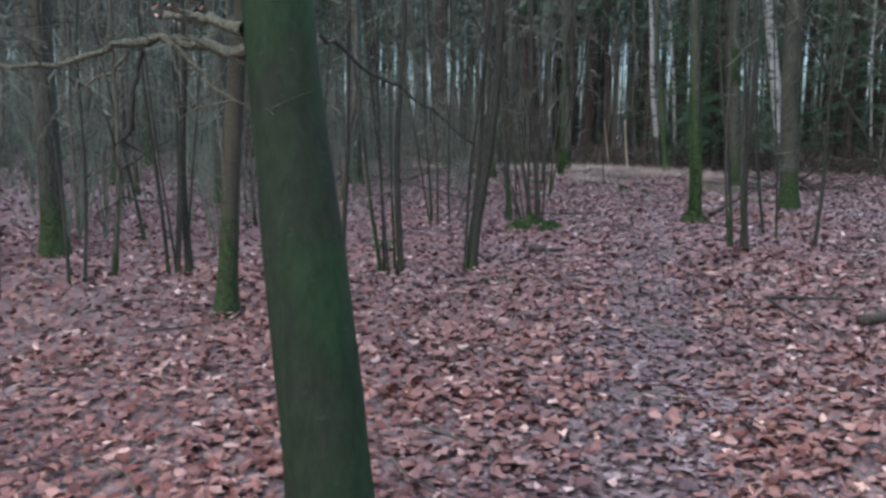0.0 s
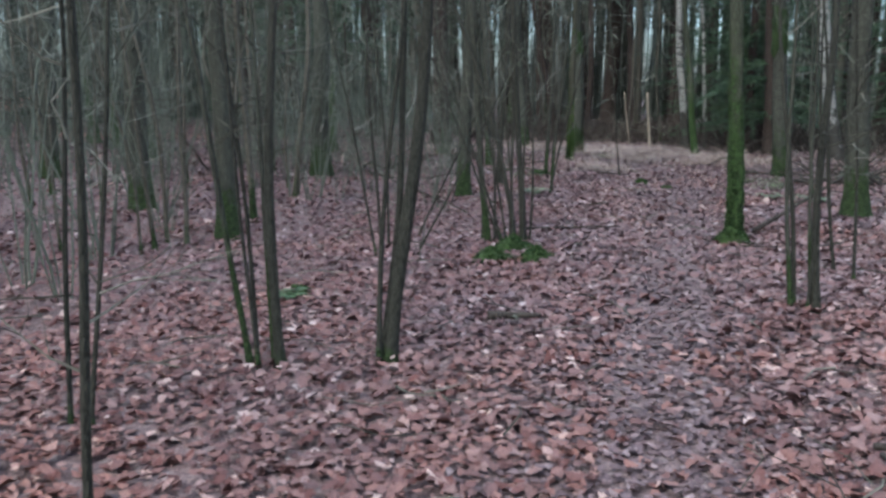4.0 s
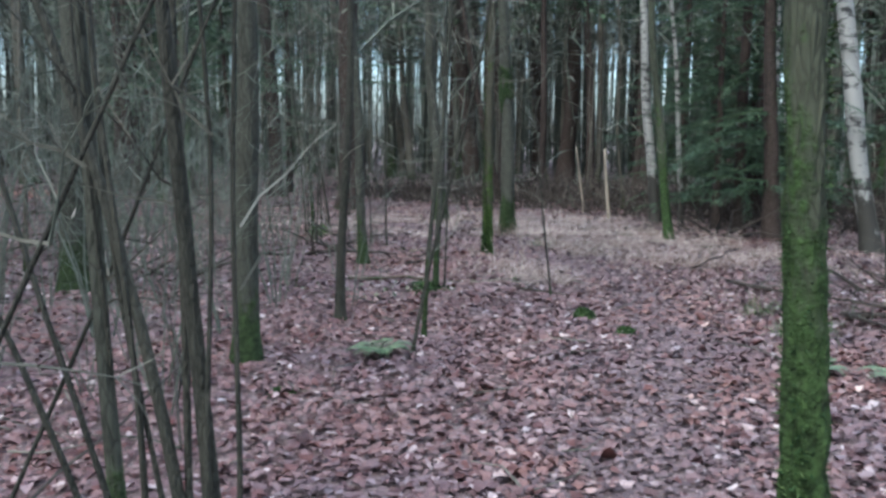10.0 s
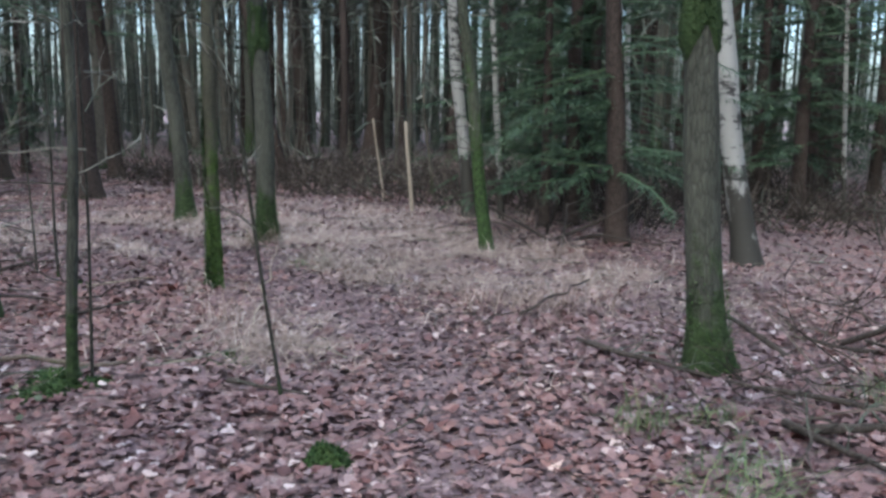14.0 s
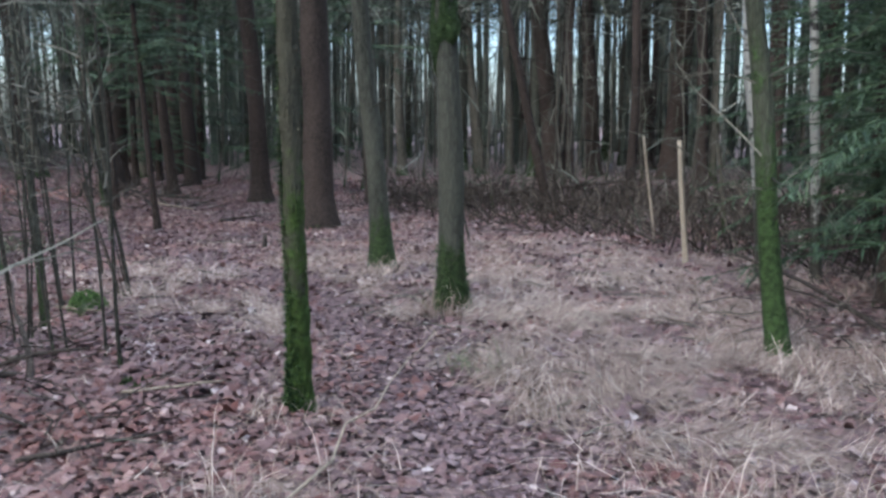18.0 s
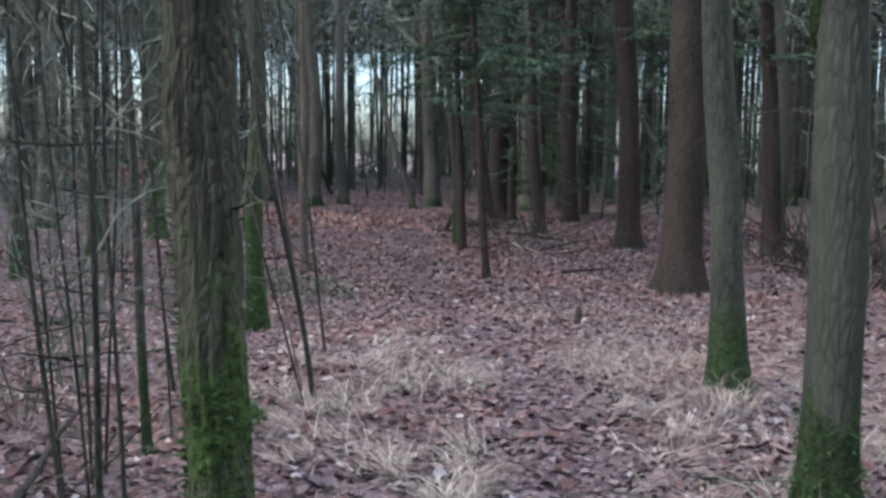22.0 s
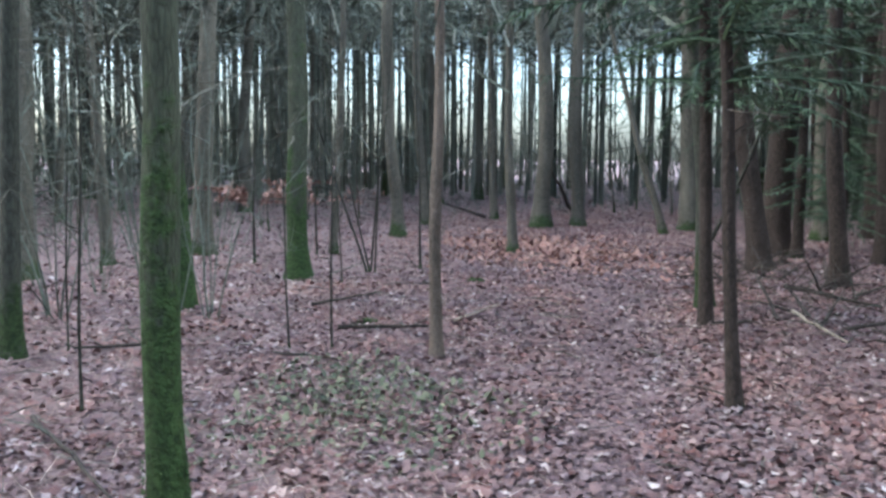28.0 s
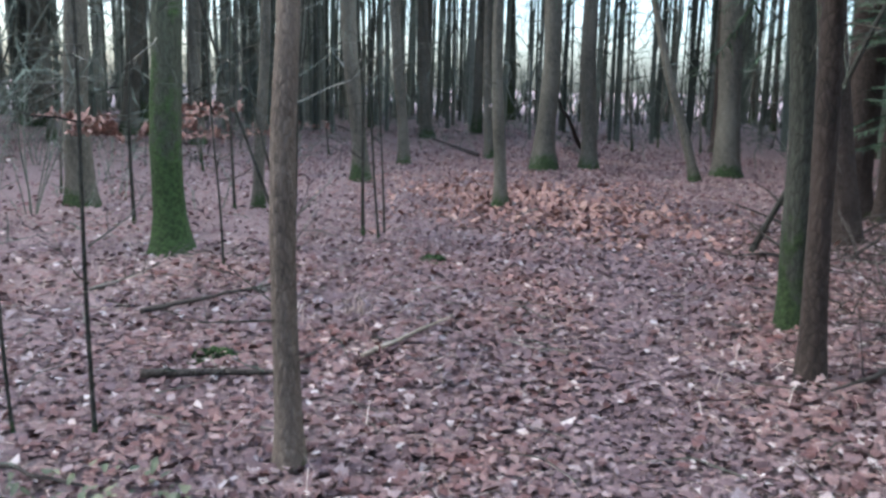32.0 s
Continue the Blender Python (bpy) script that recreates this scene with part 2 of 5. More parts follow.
PALEWOOD = bark("pale_barkless_wood", (0.20, 0.165, 0.12), (0.50, 0.43, 0.33), -0.6, 0.3, (18, 18, 2.0))
MOSS = bark("moss_sheet", (0.014, 0.028, 0.010), (0.052, 0.080, 0.026), 0.0, 0.5, (16, 16, 12), (0.044, 0.074, 0.021))
FUNGUS, _t, _b = material("pale_split_wood", 0.7)
_b.inputs["Base Color"].default_value = (0.55, 0.50, 0.42, 1)


def litter_floor():
    m, t, b = material("woodland_floor", 0.8, 0.3)
    tc = t.nodes.new("ShaderNodeTexCoord")
    warp = node(t, "ShaderNodeTexNoise", Scale=16.0, Detail=3.0)
    t.links.new(tc.outputs["Object"], warp.inputs["Vector"])
    add = t.nodes.new("ShaderNodeVectorMath")
    add.operation = "MULTIPLY_ADD"
    add.inputs[1].default_value = (0.06, 0.06, 0.06)
    t.links.new(warp.outputs["Color"], add.inputs[0])
    t.links.new(tc.outputs["Object"], add.inputs[2])
    cells = []
    for s in (24.0, 41.0):
        vor = node(t, "ShaderNodeTexVoronoi", Scale=s)
        t.links.new(add.outputs[0], vor.inputs["Vector"])
        cells.append(vor)
    sep = t.nodes.new("ShaderNodeSeparateColor")
    t.links.new(cells[0].outputs["Color"], sep.inputs[0])
    sep2 = t.nodes.new("ShaderNodeSeparateColor")
    t.links.new(cells[1].outputs["Color"], sep2.inputs[0])
    stops = [(0.0, (0.106, 0.068, 0.066)), (0.35, (0.160, 0.103, 0.098)), (0.65, (0.205, 0.138, 0.131)), (0.92, (0.26, 0.188, 0.180)), (1.0, (0.36, 0.30, 0.28))]
    col = mix(t, 0.5, ramp(t, sep.outputs[0], stops), ramp(t, sep2.outputs[0], stops))
    # broad drifts: redder, greener and greyer ground
    big = noise_tex(t, tc.outputs["Object"], 0.35, 4)
    col = mix(t, ramp(t, big, [(0.4, (0.05,) * 3), (0.75, (0.4,) * 3)]), col, (0.160, 0.112, 0.105))
    mid = noise_tex(t, tc.outputs["Object"], 1.7, 5)
    col = mix(t, 0.8, col, ramp(t, mid, [(0.3, (0.72,) * 3), (0.7, (1.1,) * 3)]), "MULTIPLY")
    crumb = noise_tex(t, tc.outputs["Object"], 85.0, 4, 0.7)
    col = mix(t, 0.9, col, ramp(t, crumb, [(0.32, (0.5,) * 3), (0.68, (1.4,) * 3)]), "MULTIPLY")
    rim = ramp(t, cells[1].outputs["Distance"], [(0.25, (1,) * 3), (0.6, (0.6,) * 3)])
    col = mix(t, 0.6, col, rim, "MULTIPLY")
    t.links.new(col, b.inputs["Base Color"])
    h = mix(t, 0.5, cells[0].outputs["Distance"], sep2.outputs[1])
    bump(t, b, h, 0.9, 0.015)
    return m


FLOOR = litter_floor()


# ---- building blocks ----
GROUND = (0.0001, 0.0315, 0.2217, -0.0159, 0.0557, -0.0693)
SWELLS = [(3, 3, -0.107), (3, 8, 0.117), (-2, 9, -0.050), (2.5, 13, -0.008), (5, 14, 0.057), (-1, 14, 0.063), (0.5, 18.5, 0.057), (4, 19, 0.061), (-3, 20.5, 0.123), (-3, 25, -0.055), (-7, 22.5, -0.133), (-8, 26.5, 0.009), (-12, 22, 0.015), (-14, 27, -0.055)]
TRAIL = [(3.4, -3.0), (3.2, 2.6), (3.2, 5.5), (3.0, 8.0), (2.8, 11.0), (2.75, 13.3), (2.9, 15.0), (2.4, 16.9), (1.6, 18.2), (0.5, 19.4), (-1.2, 20.8), (-4.0, 22.4), (-8.4, 24.8), (-12.0, 26.8), (-19.0, 29.5)]


def rise(x, y):
    """Height of the ground."""
    v = (y - 10) / 10
    far = np.clip(np.hypot(np.asarray(x, float), np.asarray(y, float) - 14) / 34, 0, 1)
    u, v = np.asarray(x, float) / 10, np.clip(v, -2.5, 2.5)
    u = np.clip(u, -2.5, 2.0)
    h = GROUND[0] + GROUND[1] * u + GROUND[2] * v + GROUND[3] * u * u + GROUND[4] * u * v + GROUND[5] * v * v
    h = h * (1 - far**3) + 0.1 * far**3
    for cx, cy, up in SWELLS:
        h = h + up * np.exp(-((np.asarray(x, float) - cx) ** 2 + (np.asarray(y, float) - cy) ** 2) / 10.24)
    # a small hollow beside the path
    h = h - 0.14 * np.exp(-((np.asarray(x, float) + 4.85) ** 2 + (np.asarray(y, float) - 20.85) ** 2) / 1.8)
    return h + 0.012 * np.sin(2.3 * u * 10 + 1.7 * v * 10) + 0.012 * np.sin(1.3 * u * 10 - 2.1 * v * 10 + 1)


def off_trail(x, y):
    """Distance from the trodden line."""
    x, y = np.asarray(x, float), np.asarray(y, float)
    best = np.full(x.shape, 1e9)
    for (ax, ay), (bx, by) in zip(TRAIL, TRAIL[1:]):
        dx, dy = bx - ax, by - ay
        s = np.clip(((x - ax) * dx + (y - ay) * dy) / (dx * dx + dy * dy), 0, 1)
        best = np.minimum(best, np.hypot(x - ax - s * dx, y - ay - s * dy))
    return best


def made(name, verts, faces, mat, smooth=True):
    me = bpy.data.meshes.new(name)
    me.from_pydata(verts, [], faces)
    me.materials.append(mat)
    if smooth:
        me.polygons.foreach_set("use_smooth", [True] * len(me.polygons))
    return me


def part(name, me, parent, label="", m=None):
    ob = new(name, me)
    ob.parent = parent
    if m is not None:
        ob.matrix_basis = m
    if label:
        tagged(ob, label)
    return ob


def thing(name, x, y, label, category, group="", dz=0.0, turn=0.0):
    ob = new(name)
    ob.empty_display_size = 0.2
    ob.matrix_basis = Matrix.Translation((x, y, float(rise(x, y)) + dz)) @ pose(0, 0, 0, 0, 0, turn)
    return tagged(ob, label, category, group)


def limb(V, F, pts, rad, sides=5, rough=0.0, rng=random, cap=True):
    """A tapered tube along pts, added to V and F."""
    start = len(V)
    n = len(pts)
    pts = [Vector(p) for p in pts]
    up = Vector((0.31, 0.17, 0.93))
    for i, p in enumerate(pts):
        d = (pts[min(i + 1, n - 1)] - pts[max(i - 1, 0)]).normalized()
        side = d.cross(Vector((1, 0.2, 0)) if abs(d.z) > 0.8 else up).normalized()
        other = d.cross(side)
        for k in range(sides):
            a = 2 * math.pi * k / sides
            r = rad[i] * (1 + rough * (rng.random() - 0.5))
            V.append(tuple(p + side * (r * math.cos(a)) + other * (r * math.sin(a))))
    for i in range(n - 1):
        for k in range(sides):
            a, b = start + i * sides + k, start + i * sides + (k + 1) % sides
            F.append((a, b, b + sides, a + sides))
    if cap and sides > 3:
        F.append(tuple(start + (n - 1) * sides + k for k in range(sides)))


def wander(rng, start, way, length, steps, bend=0.25, lift=0.0):
    """Points of a crooked branch."""
    p, d = Vector(start), Vector(way).normalized()
    out = [p.copy()]
    for _ in range(steps):
        d = (d + Vector((rng.uniform(-bend, bend), rng.uniform(-bend, bend), rng.uniform(-bend, bend) + lift))).normalized()
        p = p + d * (length / steps)
        out.append(p.copy())
    return out


def spray(rng, V, F, start, way, length, thick, depth=2, sides=3, bend=0.25, lift=0.03, kids=5):
    """A branch with side twigs."""
    n = 4 if depth else 2
    pts = wander(rng, start, way, length, n, bend * (5 / n) ** 0.5, lift)
    limb(V, F, pts, [thick * (1 - 0.8 * i / n) for i in range(n + 1)], sides, cap=False)
    if depth:
        for _ in range(kids):
            i = rng.randint(1, n)
            d = (pts[i] - pts[i - 1]).normalized()
            away = Vector((rng.uniform(-1, 1), rng.uniform(-1, 1), rng.uniform(-0.5, 0.9)))
            spray(rng, V, F, pts[i], d * 0.7 + away * 0.8, length * rng.uniform(0.3, 0.6), thick * 0.45, depth - 1, 3, bend, lift, max(2, kids - 1))


def stem_mesh(rng, name, height, r, lx, ly, mat, sides=14, rings=26, flare=0.55, wob=0.013, dip=0.12, top=0.25):
    """A trunk that leans by lx, ly metres a metre, with an uneven girth and a flared foot."""
    V, F = [], []
    ph = [rng.uniform(0, 6.28) for _ in range(6)]
    lobes = [rng.uniform(0.7, 1.3) for _ in range(sides)]
    for i in range(rings + 1):
        s = i / rings
        z = -dip + (height + dip) * s**1.6
        f = max(0.0, z)
        cx = lx * f + wob * height * 0.35 * (math.sin(0.9 * z + ph[0]) - math.sin(ph[0])) * min(1, f / 2 + 0.1) + wob * 0.5 * math.sin(3.1 * z + ph[1])
        cy = ly * f + wob * height * 0.35 * (math.sin(0.8 * z + ph[2]) - math.sin(ph[2])) * min(1, f / 2 + 0.1) + wob * 0.5 * math.sin(2.7 * z + ph[3])
        girth = r * (1 - (1 - top) * (f / height) ** 0.9) * (1 + 0.04 * math.sin(5 * z + ph[4]))
        for k in range(sides):
            a = 2 * math.pi * k / sides
            foot = flare * math.exp(-max(z, -0.02) / (1.1 * r + 0.03)) * (0.5 + 0.5 * lobes[k])
            q = girth * (1 + foot + 0.05 * math.sin(2 * a + ph[5] + z) + 0.035 * (rng.random() - 0.5))
            V.append((cx + q * math.cos(a), cy + q * math.sin(a), z))
    for i in range(rings):
        for k in range(sides):
            a, b = i * sides + k, i * sides + (k + 1) % sides
            F.append((a, b, b + sides, a + sides))
    F.append(tuple(rings * sides + k for k in range(sides)))
    return made(name, V, F, mat)


def bare_crown(seed, height, first, limbs, spread, kids=4, depth=2):
    """The bare limbs and twigs of a leafless crown, in a tree of that height."""
    rng = random.Random(seed)
    V, F = [], []
    for i in range(limbs):
        s = i / limbs
        z = height * (first + (0.97 - first) * s**0.8)
        a = rng.uniform(0, 6.28)
        length = spread * (1 - 0.6 * s) * rng.uniform(0.6, 1.1)
        spray(rng, V, F, (0, 0, z), (math.cos(a), math.sin(a), rng.uniform(0.5, 1.3)), length, (0.012 + 0.02 * (1 - s)) * min(1.0, (spread / 3.0) ** 1.4), depth, 3, 0.28, 0.06, kids)
    return made("crown", V, F, TWIG, False)


def needle_crown(seed, height, first, spread, tiers, per=6, dense=26, fine=1.0):
    """Drooping conifer boughs with short needled sprays."""
    rng = random.Random(seed)
    V, F = [], []
    for i in range(tiers):
        s = i / tiers
        z0 = height * (first + (0.99 - first) * s)
        for _ in range(per):
            a = rng.uniform(0, 6.28)
            length = max(0.25, spread * (1 - s) ** 0.8 * rng.uniform(0.65, 1.1))
            pts = wander(rng, (0, 0, z0 + rng.uniform(-0.2, 0.2)), (math.cos(a), math.sin(a), rng.uniform(-0.15, 0.25)), length, 5, 0.10, -0.05)
            limb(V, F, pts, [0.014, 0.011, 0.009, 0.007, 0.005, 0.002], 3, cap=False)
            for _ in range(int(dense * length * (1.0 if s < 0.5 else 0.35)) + 4):
                j = rng.randint(1, 5)
                base = pts[j - 1].lerp(pts[j], rng.random())
                d = (pts[j] - pts[j - 1]).normalized()
                side = Vector((-d.y, d.x, 0)) * rng.choice((-1, 1))
                way = (d * rng.uniform(0.2, 0.9) + side * rng.uniform(0.3, 1.0) + Vector((0, 0, rng.uniform(-0.7, 0.15)))).normalized()
                ln, w = rng.uniform(0.12, 0.30) * fine**0.5, rng.uniform(0.010, 0.024) * fine
                tip = base + way * ln
                across = way.cross(Vector((rng.uniform(-0.5, 0.5), rng.uniform(-0.5, 0.5), 1))).normalized() * w
                mid = base.lerp(tip, 0.45) + Vector((0, 0, 0.5 * w))
                n = len(V)
                V.extend([tuple(base), tuple(mid + across), tuple(tip), tuple(mid - across)])
                F.extend([(n, n + 1, n + 2), (n, n + 2, n + 3)])
    return made("crown", V, F, NEEDLE, False)


FAR_CROWNS = [bare_crown(140 + i, 11.0, 0.26 + 0.05 * (i % 3), 12, 2.8, 3, 1) for i in range(5)]
CROWNS = [bare_crown(40 + i, 11.0, 0.26 + 0.05 * (i % 3), 17, 3.0, 4) for i in range(5)]
YOUNG_CROWNS = [bare_crown(60 + i, 5.0, 0.38, 8, 1.0, 3) for i in range(4)]
PINE_CROWNS = [needle_crown(80 + i, 13.0, 0.42, 3.1, 13, 6, 11, 1.5) for i in range(2)]
LOW_CROWNS = [needle_crown(85 + i, 13.0, 0.23, 3.2, 17, 6, 34, 0.45) for i in range(2)]
SPRUCE_CROWNS = [needle_crown(90 + i, 9.0, 0.10, 2.1, 18, 8, 80, 0.32) for i in range(2)]
FAR_PINE_CROWNS = [needle_crown(180 + i, 13.0, 0.45, 2.9, 9, 4, 6, 2.2) for i in range(2)]
SLIM_PINE_CROWNS = [needle_crown(97 + i, 9.0, 0.255, 1.8, 17, 9, 80, 0.42) for i in range(2)]
made_count = [0]


def dice():
    made_count[0] += 1
    return random.Random(1000 + made_count[0])


def crown_on(root, me, scale, turn, lx, ly, up):
    lean = Vector((0, 0, 1)).rotation_difference(Vector((lx, ly, 1))).to_matrix().to_4x4()
    m = lean @ pose(0, 0, 0, 0, 0, turn) @ Matrix.Diagonal((scale * 0.9, scale * 0.9, up, 1))
    return part("crown", me, root, m=m)


def low_twigs(rng, root, r, lx, ly, zs, length, count, mat=SIDE_TWIG):
    V, F = [], []
    for _ in range(count):
        z, a = rng.uniform(*zs), rng.uniform(0, 6.28)
        for _ in range(12):
            ex, ey = root.location.x + 1.2 * length * math.cos(a), root.location.y + 1.2 * length * math.sin(a)
            if float(off_trail(np.array([ex]), np.array([ey]))[0]) > 1.1:
                break
            a += 0.52
        else:
            continue
        spray(rng, V, F, (lx * z, ly * z, z), (math.cos(a), math.sin(a), rng.uniform(-0.1, 0.7)), length * rng.uniform(0.5, 1.1), 0.0035 + 0.004 * length, 1, 3, 0.3, 0.02, 4)
    if V:
        tagged(part("twig_spray", made("twig_spray", V, F, mat, False), root, "thin bare side twigs"), kind="stuff")


def trunk_tree(x, y, r, lx, ly, mat, label, twigs=5, name="tree", group="bare woodland trees"):
    rng = dice()
    height = min(15.0, max(6.5, 5 + 65 * r))
    root = thing(name, x, y, label, "tree", group)
    part("trunk", stem_mesh(rng, "trunk", height, r, lx, ly, mat, 16 if r > 0.06 else 10), root)
    crown_on(root, rng.choice(CROWNS), height / 11.0, rng.uniform(0, 360), lx, ly, height / 11.0)
    if twigs:
        low_twigs(rng, root, r, lx, ly, (1.4, 3.6), 0.9, twigs)
    return root


def oak(x, y, r, lx, ly):
    return trunk_tree(x, y, r, lx, ly, BARK, "straight bare woodland tree with grey-brown bark")


def oakm(x, y, r, lx, ly):
    return trunk_tree(x, y, r, lx, ly, BARK_MOSSY, "bare woodland tree with green moss round its foot")


def mossy(x, y, r, lx, ly):
    return trunk_tree(x, y, r, lx, ly, BARK_GREEN, "bare tree thickly overgrown with green moss")


def spot(x, y, r, lx, ly):
    return trunk_tree(x, y, r, lx, ly, BARK_SPOT, "slim tree with flecked brown bark and a mossy foot")


def birch(x, y, r, lx, ly):
    return trunk_tree(x, y, r, lx, ly, BARK_BIRCH, "leaning birch with white bark and black scars", 3, "birch_tree", "birches")


def pinel(x, y, r, lx, ly):
    return pine(x, y, r, lx, ly, LOW_CROWNS, "dark conifer with green boughs hanging low")


def pine(x, y, r, lx, ly, crowns=PINE_CROWNS, label="tall conifer with reddish brown scaly bark"):
    rng = dice()
    height = min(17.0, 9 + 30 * r)
    root = thing("conifer_tree", x, y, label, "tree", "conifers")
    part("trunk", stem_mesh(rng, "trunk", height, r, lx, ly, BARK_PINE, 16, 24, 0.5, 0.008), root)
    crown_on(root, rng.choice(crowns), height / 13.0, rng.uniform(0, 360), lx, ly, height / 13.0)
    low_twigs(rng, root, r, lx, ly, (1.8, 4.5), 0.9, 10, BRUSH)
    return root


def sprt(x, y, r, lx, ly, height=9.0):
    rng = dice()
    root = thing("spruce_tree", x, y, "dark green spruce with low drooping boughs", "tree", "spruces")
    part("trunk", stem_mesh(rng, "trunk", height, r, lx, ly, BARK_PINE, 12, 22, 0.4, 0.006, top=0.12), root)
    crown_on(root, rng.choice(SPRUCE_CROWNS), height / 9.0, rng.uniform(0, 360), lx, ly, height / 9.0)
    return root


def stub(x, y, r, lx, ly):
    rng = dice()
    root = thing("dead_tree", x, y, "broken dead stem with green moss, standing in dry grass", "tree")
    part("trunk", stem_mesh(rng, "trunk", 3.6, r, lx, ly, BARK_GREEN, 12, 16, 0.3, 0.03, top=0.6), root)
    low_twigs(rng, root, r, lx, ly, (0.5, 2.6), 0.8, 12)
    return root


def leanr(x, y, r, lx, ly):
    rng = dice()
    root = thing("leaning_tree", x, y, "thin bare tree leaning over to one side", "tree")
    part("trunk", stem_mesh(rng, "trunk", 6.5, r, lx, ly, BARK, 9, 16, 0.3, 0.02), root)
    low_twigs(rng, root, r, lx, ly, (2.5, 6.0), 0.8, 6)
    return root


def young(x, y, r, lx, ly, mat, label, height, twigs=8, crown=True):
    rng = dice()
    root = thing("sapling", x, y, label, "sapling", "saplings")
    part("stem", stem_mesh(rng, "stem", height, r, lx, ly, mat, 8, 16, 0.35, 0.02, 0.08, 0.3), root)
    if crown:
        crown_on(root, rng.choice(YOUNG_CROWNS), height / 5.0, rng.uniform(0, 360), lx, ly, height / 5.0)
    low_twigs(rng, root, r, lx, ly, (0.5, min(2.6, height * 0.8)), 0.55, twigs)
    return root


def sap(x, y, r, lx, ly):
    return young(x, y, max(0.007, r * 0.64), lx, ly, BARK_YOUNG, "thin bare sapling with dark bark in the leaf litter", 2.6 + 70 * min(r, 0.03))


def sapb(x, y, r, lx, ly):
    return young(x, y, r, lx, ly, BARK_YOUNG, "slender young tree with smooth grey-brown bark", 4.0 + 50 * min(r, 0.06), 6)


def sapc(x, y, r, lx, ly):
    rng = dice()
    root = thing("young_conifer", x, y, "slim young conifer with green boughs hanging over the path", "tree", "conifers")
    part("trunk", stem_mesh(rng, "trunk", 9.0, r, lx, ly, BARK_PINE, 14, 24, 0.4, 0.008, top=0.15), root)
    crown_on(root, SLIM_PINE_CROWNS[made_count[0] % 2], 1.0, 0, lx, ly, 1.0)
    low_twigs(rng, root, r, lx, ly, (1.4, 3.2), 0.5, 6, BRUSH)
    return root


def moss_coat(rng, root, r, lx, ly, low, high, count, facing=None):
    """Tiny moss shoots standing off the bark, thickest low down and, if facing is given, on that side."""
    V, F = [], []
    for _ in range(count):
        z = low + (high - low) * rng.random() ** 1.6
        ang = rng.uniform(0, 6.2832) if facing is None else rng.gauss(facing, 0.8)
        if math.sin(5 * ang + 7 * z) + math.sin(3 * ang - 4.3 * z + root.location.x) + rng.gauss(0, 0.5) < 0.0 and z > low + 0.25:
            continue
        q = r * (1.0 + 0.5 * math.exp(-z / (1.1 * r + 0.03)) - 0.05 * z)
        p = Vector((lx * z + q * math.cos(ang), ly * z + q * math.sin(ang), z))
        d = (Vector((math.cos(ang), math.sin(ang), 0)) + Vector((rng.uniform(-0.8, 0.8), rng.uniform(-0.8, 0.8), rng.uniform(-0.6, 0.8)))) * rng.uniform(0.008, 0.02)
        w = Vector((-math.sin(ang), math.cos(ang), rng.uniform(-0.6, 0.6))) * 0.006
        i = len(V)
        V.extend([tuple(p - w), tuple(p + w), tuple(p + d)])
        F.append((i, i + 1, i + 2))
    tagged(part("moss", made("moss", V, F, MOSSLEAF, False), root, "green moss"), kind="stuff")


def moss_cuff(root, r, low, high, seed):
    """A lumpy sleeve of moss round a trunk, swollen at its lower rim."""
    rng = random.Random(seed)
    trunk = next(c for c in root.children if c.name.startswith("trunk"))
    rows = [v.co.copy() for v in trunk.data.vertices]

    def middle(z):
        near = [p for p in rows if abs(p.z - z) < 0.3]
        return sum((Vector((p.x, p.y, 0)) for p in near), Vector()) / len(near)

    V, F, n, m = [], [], 26, 18
    shoots, blade_faces = [], []
    for i in range(m + 1):
        s = i / m
        z = low + (high - low) * s
        c = middle(z)
        for k in range(n):
            a = 6.2832 * k / n
            lump = 0.10 * math.sin(3 * a + 5 * s + seed) + 0.07 * math.sin(5 * a - 9 * s) + rng.uniform(-0.04, 0.04)
            q = r * (1.0 + 0.16 * math.exp(-((s - 0.16) / 0.16) ** 2) + 0.14 * math.sin(math.pi * s) + lump * min(1, 6 * s * (1 - s) + 0.2))
            if i in (0, m):
                q = r * 0.9
            p = Vector((c.x + q * math.cos(a), c.y + q * math.sin(a), z + rng.uniform(-0.015, 0.015) + (1 - s) * (0.10 * math.sin(a + seed) + 0.05 * math.sin(3 * a))))
            V.append(tuple(p))
            for _ in range(3):
                out = Vector((math.cos(a) + rng.uniform(-0.6, 0.6), math.sin(a) + rng.uniform(-0.6, 0.6), rng.uniform(-0.7, 0.5))) * rng.uniform(0.008, 0.02)
                w = Vector((-math.sin(a), math.cos(a), rng.uniform(-0.6, 0.6))) * 0.006
                b = p + Vector((0, 0, rng.uniform(-0.02, 0.02))) + w * rng.uniform(-2, 2)
                j = len(shoots)
                shoots += [tuple(b - w), tuple(b + w), tuple(b + out)]
                blade_faces.append((j, j + 1, j + 2))
    for i in range(m):
        for k in range(n):
            F.append((i * n + k, i * n + (k + 1) % n, (i + 1) * n + (k + 1) % n, (i + 1) * n + k))
    cuff = part("moss_cuff", made("moss_cuff", V, F, MOSS), root, "thick cuff of bright green moss")
    tagged(part("moss", made("moss", shoots, blade_faces, MOSSLEAF, False), cuff), kind="stuff")


